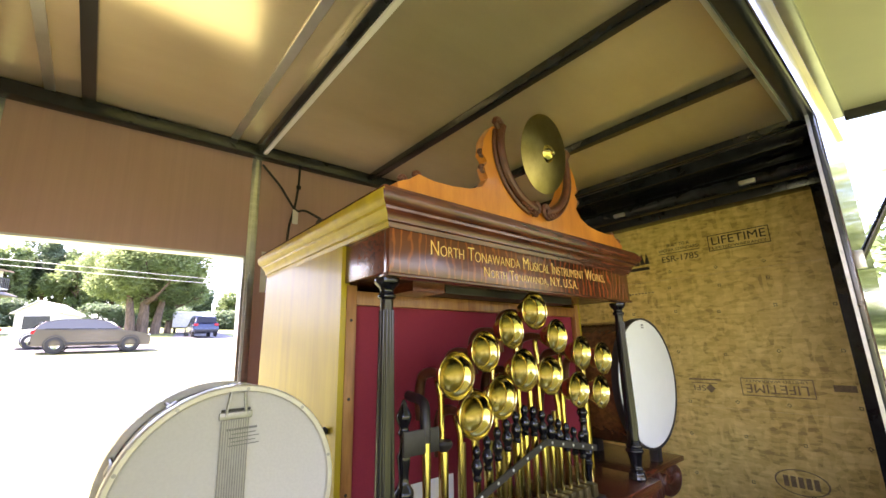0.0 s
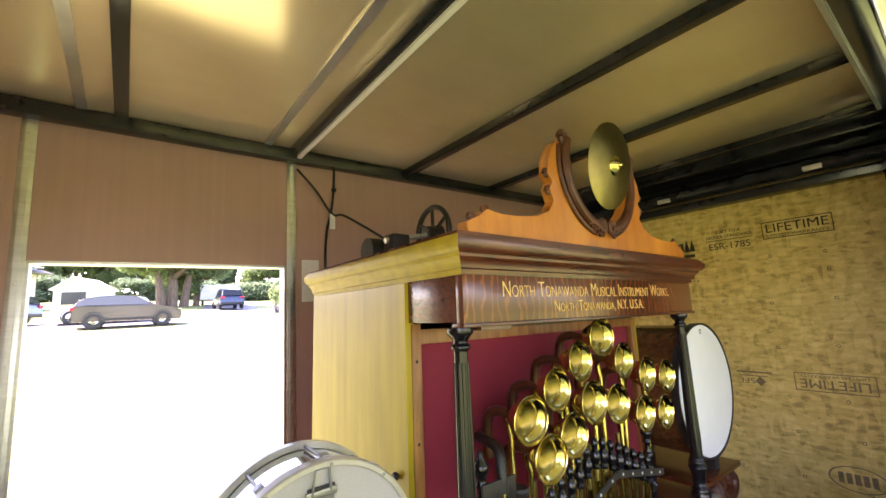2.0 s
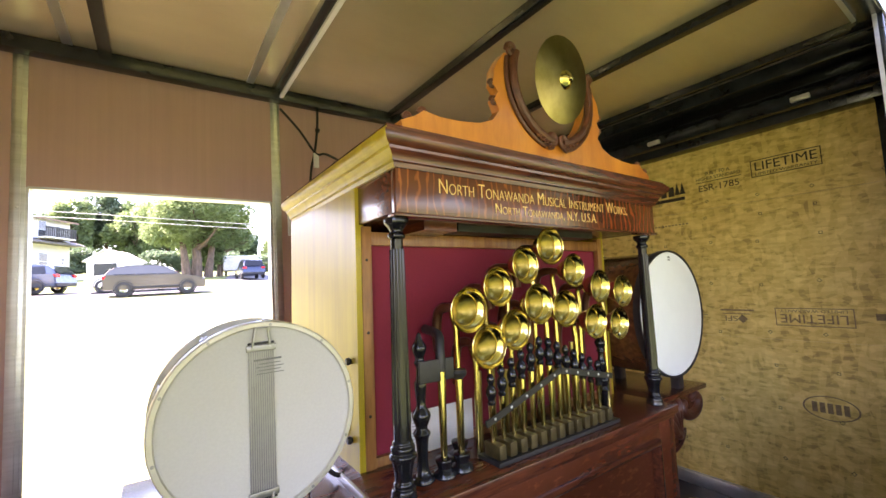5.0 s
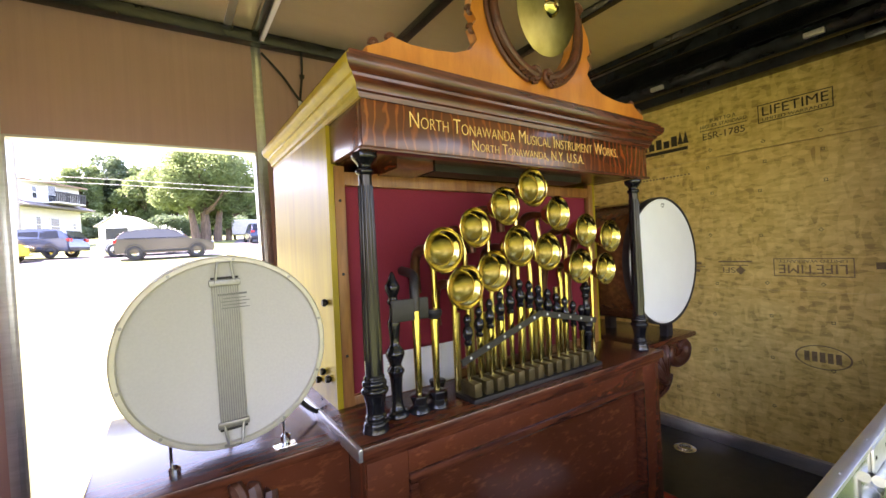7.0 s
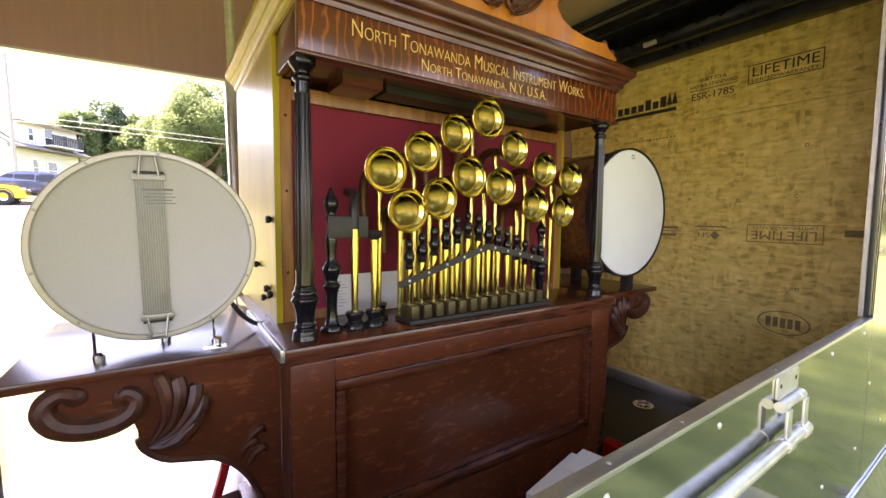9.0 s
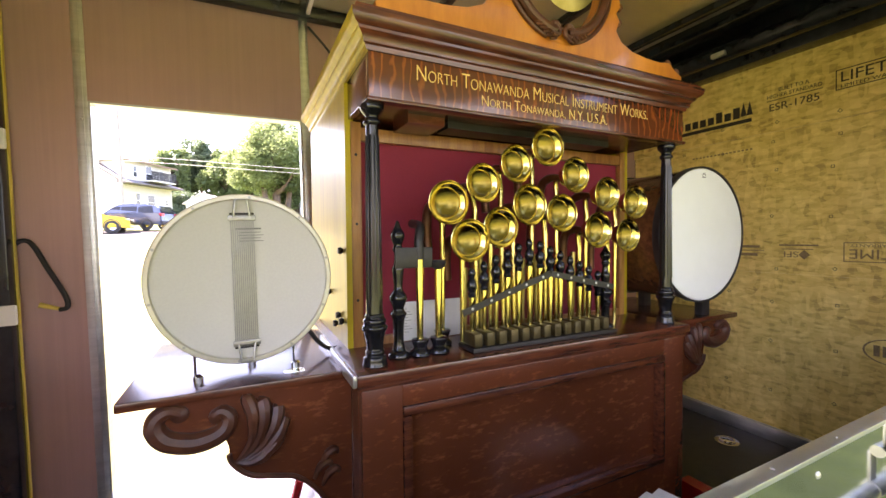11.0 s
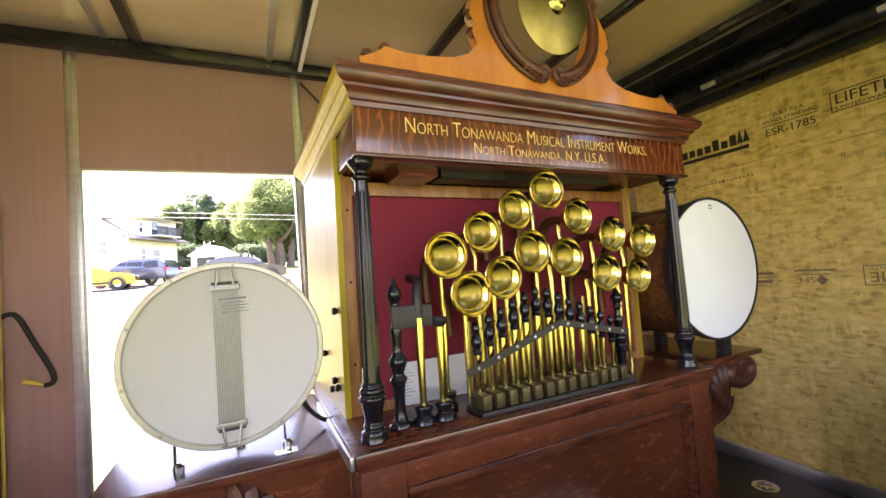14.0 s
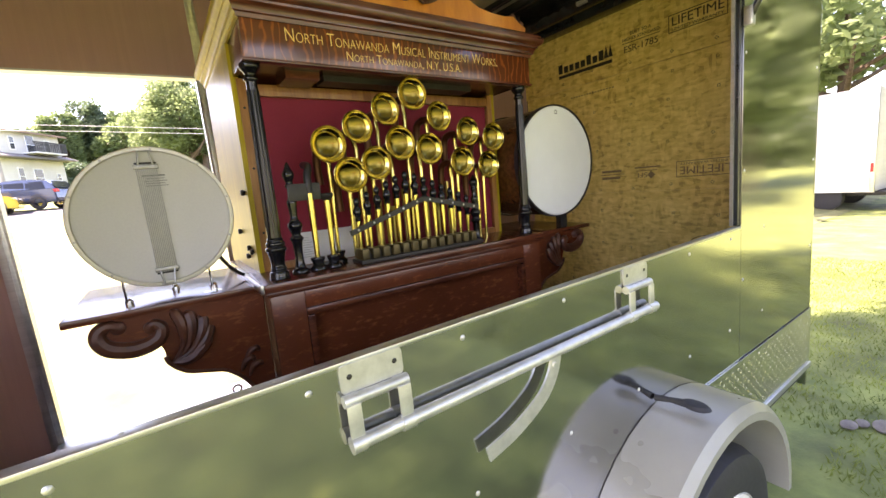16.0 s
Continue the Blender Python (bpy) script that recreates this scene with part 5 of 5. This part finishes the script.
def tree(x, y, height, radii, n, size, seed, leaf, label, trunk=0.3, low=0.25, group="trees", reach=0.0):
    z = ground_z(x, y)
    t = thing("tree", label, "tree", group, pose(x, y, z))
    r = random.Random(seed + 50)
    b = B()
    top = height * 0.75
    tube(b, curve([(0, 0, -0.1), (0.05, 0.02, height * 0.2), (-0.08, 0.05, height * 0.45), (0.03, 0, top)], 5), [trunk * (1 - 0.8 * k / 15) for k in range(16)], 10)
    for k in range(9):
        a, h0 = r.uniform(0, 6.28), height * r.uniform(low, 0.6)
        e = Vector((reach + math.cos(a) * radii[0] * 0.7, math.sin(a) * radii[1] * 0.7, h0 + height * r.uniform(0.08, 0.25)))
        tube(b, curve([(0, 0, h0), (e.x * 0.5, e.y * 0.5, h0 + (e.z - h0) * 0.35), e], 5), [trunk * 0.35 * (1 - 0.08 * q) for q in range(11)], 7)
    part("trunk", b, "bark", t)
    me = leaf_cloud((reach, 0, height - radii[2]), radii, n, size, seed, 0.6)
    me.materials.append(M[leaf])
    o = new("crown", me)
    o.parent = t
    return t


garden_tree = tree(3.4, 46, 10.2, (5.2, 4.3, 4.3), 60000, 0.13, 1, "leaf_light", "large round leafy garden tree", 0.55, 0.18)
for x, y, lean in ((2.6, 45.6, -0.5), (4.4, 46.3, 0.6)):
    part("stem", tube(B(), curve([(x - 3.4, y - 46, -0.2), (x - 3.4 + lean * 0.3, y - 46, 1.6), (x - 3.4 + lean, y - 46, 4.5)], 5), [0.48 - 0.03 * q for q in range(11)], 10), "bark", garden_tree)
tree(5.6, 48, 7.2, (4.0, 3.0, 2.9), 16000, 0.16, 12, "leaf", "low leafy garden tree", 0.35)
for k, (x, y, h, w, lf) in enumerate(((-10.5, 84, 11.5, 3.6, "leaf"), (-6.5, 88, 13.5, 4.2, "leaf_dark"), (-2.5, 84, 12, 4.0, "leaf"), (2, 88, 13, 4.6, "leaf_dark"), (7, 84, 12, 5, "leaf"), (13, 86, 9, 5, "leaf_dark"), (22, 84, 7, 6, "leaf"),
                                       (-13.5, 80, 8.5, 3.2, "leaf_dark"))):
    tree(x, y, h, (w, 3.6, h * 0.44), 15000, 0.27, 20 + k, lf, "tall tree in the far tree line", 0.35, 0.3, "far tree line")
for x, y, w, h in ((1.5, 66, 4.5, 1.9), (8.0, 68, 4.0, 1.7), (-8.5, 70, 3.5, 2.0)):
    me = leaf_cloud((0, 0, 0), (w, 1.6, h), 9000, 0.17, int(40 + x), 0.6)
    me.materials.append(M["leaf_dark"])
    sh = new("shrub", me)
    sh.location = (x, y, ground_z(x, y) + h * 0.72)
    tagged(sh, "dark green overgrown shrub before the tree line", "shrub", "shrubs before the tree line")
b = leaf_cloud((0, 0, 0), (11, 1.4, 1.6), 9000, 0.22, 77, 0.6)
b.materials.append(M["leaf_dark"])
hedge = new("hedge", b)
hedge.location = (17, 62, ground_z(17, 62) + 1.3)
tagged(hedge, "clipped dark green hedge beside the driveway", "hedge")
me = leaf_cloud((0, 0, 0), (3, 20, 5.5), 12000, 0.5, 78, 0.6)
me.materials.append(M["leaf"])
woods = new("far_woods", me)
woods.location = (44, -16, 4.2)
tagged(woods, "dense green woods at the far edge of the lawn", "woods", kind="stuff")
yt = thing("young_tree", "thin young tree with sparse yellow-green leaves", "tree", m=pose(6.6, 24, ground_z(6.6, 24)))
part("trunk", tube(B(), [(0, 0, -0.05), (0.03, 0, 1.0), (0, 0.02, 2.1)], [0.035, 0.028, 0.012], 8), "bark", yt)
me = leaf_cloud((0, 0, 1.6), (0.35, 0.35, 0.8), 260, 0.08, 9)
me.materials.append(M["leaf_light"])
o = new("crown", me)
o.parent = yt
tree(11.5, 5.2, 8.2, (3.2, 3.2, 2.9), 9000, 0.13, 91, "leaf_light", "leafy shade tree beside the truck", 0.22, 0.3, "shade trees")
# Added out of view: its crown only dapples the near lawn and dims the skin.
tree(-3.2, 1.2, 10.5, (6.2, 3.4, 2.6), 7500, 0.2, 92, "leaf_light", "unseen leafy tree added over the trailer to shade the near lawn", 0.25, 0.4, "shade trees", 2.4)
# shade trees on the camera's side of the trailer
for k, (x, y, h, w) in enumerate(((19, 3.5, 9.5, 4.0), (24, -3, 10, 4.5), (11, -12, 9, 4.2), (4, -15, 10, 4.5), (-4, -13, 9, 4.2), (17, -9, 9, 4), (14, -5.0, 7.5, 3.2), (21, -6.5, 9, 4))):
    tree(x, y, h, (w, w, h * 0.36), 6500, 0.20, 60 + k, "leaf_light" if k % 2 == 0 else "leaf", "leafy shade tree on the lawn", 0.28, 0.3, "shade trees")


def window(hs, x, y, z, w, h):
    f = part("window", box(B(), x - w / 2 - 0.08, x + w / 2 + 0.08, y - 0.06, y - 0.002, z - 0.08, z + h + 0.08), "white", hs, smooth=False)
    part("pane", box(B(), x - w / 2, x + w / 2, y - 0.07, y - 0.061, z, z + h / 2 - 0.03), "glass_dark", f, smooth=False)
    part("pane", box(B(), x - w / 2, x + w / 2, y - 0.07, y - 0.061, z + h / 2 + 0.03, z + h), "glass_dark", f, smooth=False)


def lean_window(hs, y, z, w, h):
    """A sash window on the side wall, facing -x."""
    f = part("window", box(B(), -0.67, -0.602, y - w / 2 - 0.08, y + w / 2 + 0.08, z - 0.08, z + h + 0.08), "white", hs, smooth=False)
    for z0, z1 in ((z, z + h / 2 - 0.03), (z + h / 2 + 0.03, z + h)):
        part("pane", box(B(), -0.685, -0.671, y - w / 2, y + w / 2, z0, z1), "glass_dark", f, smooth=False)


# two-storey house, turned so that its long front runs back from the near corner
hs = thing("house", "two-storey pale sided house with a dark railed balcony", "house", m=pose(-9.25, 46, 3.35, 0, 0, 60))
part("wall", box(B(), 0, 5.75, 0, 9, -0.4, 5.75), "siding", hs, smooth=False)
b = B()
ev = [b.verts.new(c) for c in ((-0.4, -0.45, 5.75), (6.15, -0.45, 5.75), (6.15, 9.4, 5.75), (-0.4, 9.4, 5.75), (2.9, 3.2, 6.55), (2.9, 6.0, 6.55))]
for f in ((0, 1, 4), (1, 2, 5, 4), (2, 3, 5), (3, 0, 4, 5), (3, 2, 1, 0)):
    b.faces.new([ev[q] for q in f])
part("roof", b, "roof", hs, smooth=False)
part("fascia", box(B(), -0.42, 6.17, -0.47, -0.44, 5.66, 5.80), "brickred", hs, smooth=False)
b = B()
ev = [b.verts.new(c) for c in ((-0.9, -1.0, 3.62), (6.3, -1.0, 3.62), (6.3, -0.002, 4.0), (-0.9, -0.002, 4.0), (-0.9, -1.0, 3.54), (6.3, -1.0, 3.54), (6.3, -0.002, 3.54), (-0.9, -0.002, 3.54))]
for f in ((0, 1, 2, 3), (7, 6, 5, 4), (0, 4, 5, 1), (1, 5, 6, 2), (3, 7, 4, 0)):
    b.faces.new([ev[q] for q in f])
part("porch_roof", b, "roof", hs, smooth=False)
wing_ = B()
for x in (-0.6, -0.002):
    wing_.faces.new([wing_.verts.new((x, y, z)) for y, z in ((0, -0.4), (8, -0.4), (8, 3.9), (4, 6.4), (0, 3.9))])
wing_.verts.ensure_lookup_table()
for q in range(5):
    wing_.faces.new([wing_.verts[e] for e in (q, (q + 1) % 5, (q + 1) % 5 + 5, q + 5)])
bmesh.ops.recalc_face_normals(wing_, faces=wing_.faces)
part("gable_wall", wing_, "siding", hs, smooth=False)
for y0, z0 in ((-0.4, 3.65), (8.4, 3.65)):
    b = B()
    vs = [b.verts.new((x, y, z)) for z_up in (0, 0.16) for x, y, z in ((-0.95, y0, z0 + z_up), (0.0, y0, z0 + z_up), (0.0, 4, 6.42 + z_up), (-0.95, 4, 6.42 + z_up))]
    for f in ((3, 2, 1, 0), (4, 5, 6, 7), (0, 1, 5, 4), (1, 2, 6, 5), (2, 3, 7, 6), (3, 0, 4, 7)):
        b.faces.new([vs[q] for q in f])
    bmesh.ops.recalc_face_normals(b, faces=b.faces)
    part("gable_roof", b, "roof", hs, smooth=False)
lean_window(hs, 2.2, 2.4, 0.75, 1.2)
lean_window(hs, 5.4, 2.4, 0.75, 1.2)
for x, z, w, h in ((1.1, 4.35, 0.35, 0.95), (2.75, 4.05, 0.7, 1.5), (4.4, 4.35, 0.4, 0.9), (1.3, 1.5, 0.4, 1.3), (2.9, 1.35, 0.8, 1.4), (4.9, 1.9, 0.3, 0.5)):
    window(hs, x, 0, z, w, h)
bal = part("balcony", box(B(), 1.9, 5.0, -1.1, -0.01, 4.0, 4.1), "white", hs, "dark railed balcony", smooth=False)
for k in range(17):
    part("baluster", box(B(), 1.92 + 0.19 * k, 2.02 + 0.19 * k, -1.09, -1.04, 4.1, 4.86), "iron", bal, smooth=False)
part("rail", box(B(), 1.86, 5.04, -1.12, -1.01, 4.86, 4.96), "iron", bal, smooth=False)

ga = thing("garage", "small white gabled garage with dark open door", "garage", m=pose(-6.15, 60.3, ground_z(0, 60) - 0.1, 0, 0, -20))
part("wall", box(B(), 0, 3.6, 0, 5, 0, 1.85), "white", ga, smooth=False)
part("gable", prism(B(), [(0, 1.85), (3.6, 1.85), (1.8, 2.95)], 0.002, 4.998), "white", ga, smooth=False)
for e in (0, 1):
    b = prism(B(), [(-0.3 if e == 0 else 3.9, 1.68), (1.8, 2.97), (1.8, 3.09), (-0.3 if e == 0 else 3.9, 1.80)], -0.3, 5.3)
    part("roof", b, "roof_light", ga, smooth=False)
part("door", box(B(), 0.7, 2.9, -0.03, -0.002, 0.1, 1.45), "glass_dark", ga, "dark open doorway", smooth=False)


def car(label, x, y, turn, paint, L=4.5, H=1.65):
    m = pose(x, y, ground_z(x, y) + 0.02, 0, 0, turn)
    c = thing("car", label, "car", "parked cars", m)
    W = 0.9
    lower = [(-L / 2, 0.35), (-L / 2 + 0.05, 0.30), (L / 2 - 0.05, 0.28), (L / 2, 0.45), (L / 2 - 0.04, 0.72), (L / 2 - 0.30, 0.86), (L * 0.24, 0.98), (-L / 2 + 0.12, 1.02), (-L / 2 + 0.02, 0.80)]
    part("body", prism(B(), lower, -W, W, 0.05), paint, c)
    roof = [(L * 0.25, 0.97), (L * 0.17, 1.16), (L * 0.085, H - 0.12), (L * 0.03, H - 0.03), (-L * 0.10, H), (-L * 0.28, H - 0.04), (-L * 0.40, H - 0.13), (-L * 0.455, 1.22), (-L / 2 + 0.06, 1.0)]
    b = prism(B(), roof, -W + 0.07, W - 0.07, 0.03)
    for v in b.verts:
        if v.co.z > 1.2:
            v.co.y *= 0.86
    part("cabin", b, paint, c)
    for s in (-1, 1):
        for a0, a1, t0, t1 in ((0.20, 0.015, 0.085, 0.015), (0.0, -0.19, 0.0, -0.19), (-0.205, -0.40, -0.205, -0.37)):
            wb = B()
            vs = [wb.verts.new(v) for v in ((L * a0, s * (W - 0.062), 1.03), (L * a1, s * (W - 0.062), 1.03), (L * t1, s * (W - 0.062) * 0.885, H - 0.17), (L * t0, s * (W - 0.062) * 0.885, H - 0.17))]
            wb.faces.new(vs)
            part("window", wb, "car_glass", c, smooth=False)
    for a, z0, t, z1 in ((0.245, 1.01, 0.10, H - 0.13), (-0.487, 1.06, -0.432, H - 0.16)):
        wb = B()
        d = 0.02 if a > 0 else -0.02
        wb.faces.new([wb.verts.new(v) for v in ((L * a + d, -0.72, z0), (L * a + d, 0.72, z0), (L * t + d, 0.62, z1), (L * t + d, -0.62, z1))])
        part("windscreen", wb, "car_glass", c, smooth=False)
    for sx in (-0.31, 0.31):
        for s in (-1, 1):
            w = part("wheel", lathe(B(), [(0.20, -0.10), (0.32, -0.10), (0.34, -0.06), (0.34, 0.06), (0.32, 0.10), (0.20, 0.10)], 24, pose(L * sx, s * (W - 0.07), 0.34, 90)), "rubber", c)
            part("rim", lathe(B(), [(0, 0.06), (0.06, 0.075), (0.18, 0.06), (0.21, 0.095)], 20, pose(L * sx, s * (W - 0.07), 0.34, 90 * s)), "chrome", w)
    for s in (-1, 1):
        part("tail_lamp", box(B(), -L / 2 - 0.01, -L / 2 + 0.16, s * 0.72 - 0.14, s * 0.72 + 0.14, 0.82, 0.98, 0.02), "tail", c)
        part("headlight", box(B(), L / 2 - 0.26, L / 2 - 0.03, s * 0.70 - 0.15, s * 0.70 + 0.15, 0.66, 0.78, 0.02), "lens", c)
    for sx in (-0.31, 0.31):
        for s in (-1, 1):
            part("wheel_arch", lathe(B(), [(0.355, 0.012), (0.40, 0.012), (0.405, 0.0), (0.355, 0.0)], 24, pose(L * sx, s * (W + 0.002), 0.36, 90 * s)), "rubber", c)
    for s in (-1, 1):
        part("side_trim", box(B(), -L * 0.22, L * 0.22, s * W - 0.012, s * W + 0.012, 0.34, 0.44, 0.004), "rubber", c)
    part("bumper", box(B(), -L / 2 - 0.03, -L / 2 + 0.2, -W + 0.05, W - 0.05, 0.34, 0.52, 0.03), "rubber", c)
    return c


car("bronze-grey sport utility car parked along the lawn", 0.2, 26.2, 0, "car_grey", 4.3, 1.52)
car("blue-grey estate car parked on the lawn", -6.0, 31.2, 158, "car_blue", 4.7, 1.6)
car("bright yellow saloon car parked on the lawn", -7.65, 29.0, 4, "car_yellow", 4.3, 1.42)
car("white car parked behind the grey one", -0.9, 29.8, 180, "car_white", 4.2, 1.45)
car("dark navy sport utility car in the driveway", 7.05, 40.0, 90, "car_navy", 4.4, 1.7)

car("dark sport utility car at the street edge", 10.3, 31.5, 100, "car_navy", 4.4, 1.75)

ut = thing("cargo_trailer", "low pale cargo trailer standing in the driveway", "trailer", m=pose(7.6, 47.5, ground_z(0, 47.5)))
part("box", box(B(), -1.7, 1.7, 0, 3.0, 0.55, 1.95, 0.05), "roof_light", ut)
part("rim", box(B(), -1.74, 1.74, -0.04, 3.04, 1.96, 2.06, 0.02), "white", ut)
for x in (-1.3, 1.3):
    part("wheel", lathe(B(), [(0, -0.1), (0.26, -0.1), (0.31, -0.07), (0.31, 0.07), (0.26, 0.1), (0, 0.1)], 20, pose(x, 1.5, 0.31, 0, 90)), "rubber", ut)

pole = thing("utility_pole", "tall utility pole, greyed for haze, with cross wires", "utility pole", m=pose(-8.25, 40.0, ground_z(0, 40)))
part("pole", tube(B(), [(0, 0, -0.2), (0, 0, 10)], [0.13, 0.09], 10), "pole", pole)
for z in (5.45, 5.05):
    part("wire", tube(B(), curve([(-30, 0, z + 0.6), (0, 0, z), (20, -0.5, z - 0.7), (45, 0, z - 0.2)], 8), 0.018, 6), "steel", pole)

# box truck beyond the lawn
tk = thing("box_truck", "white box truck body with rear bumper parked on the lawn", "truck", m=pose(14.0, 1.9, -0.2, 0, 0, -4))
part("box", box(B(), 0, 2.2, 0, 6.0, 0.47, 2.87, 0.04), "siding", tk)
part("frame", box(B(), 0.4, 1.8, -0.3, 6.0, 0.36, 0.465, 0.02), "iron", tk)
part("bumper", box(B(), 0.0, 2.2, -0.42, -0.30, 0.40, 0.52, 0.02), "iron", tk)
part("corner_post", box(B(), -0.02, 0.06, -0.03, 0.06, 0.47, 2.87, 0.01), "alu", tk)
part("tail_lamp", box(B(), -0.03, -0.021, 0.0, 0.05, 0.95, 1.15), "tail", tk, smooth=False)
for x in (0.3, 1.9):
    part("wheel", lathe(B(), [(0, -0.1), (0.28, -0.11), (0.33, -0.08), (0.33, 0.08), (0.28, 0.11), (0, 0.1)], 24, pose(x, 0.9, 0.33, 0, 90)), "rubber", tk)
rc = car("red car far off on the camera's side", -2.5, -17.5, 10, "tail", 4.4, 1.5)
tagged(rc, "red car parked far across the lawn", "car")
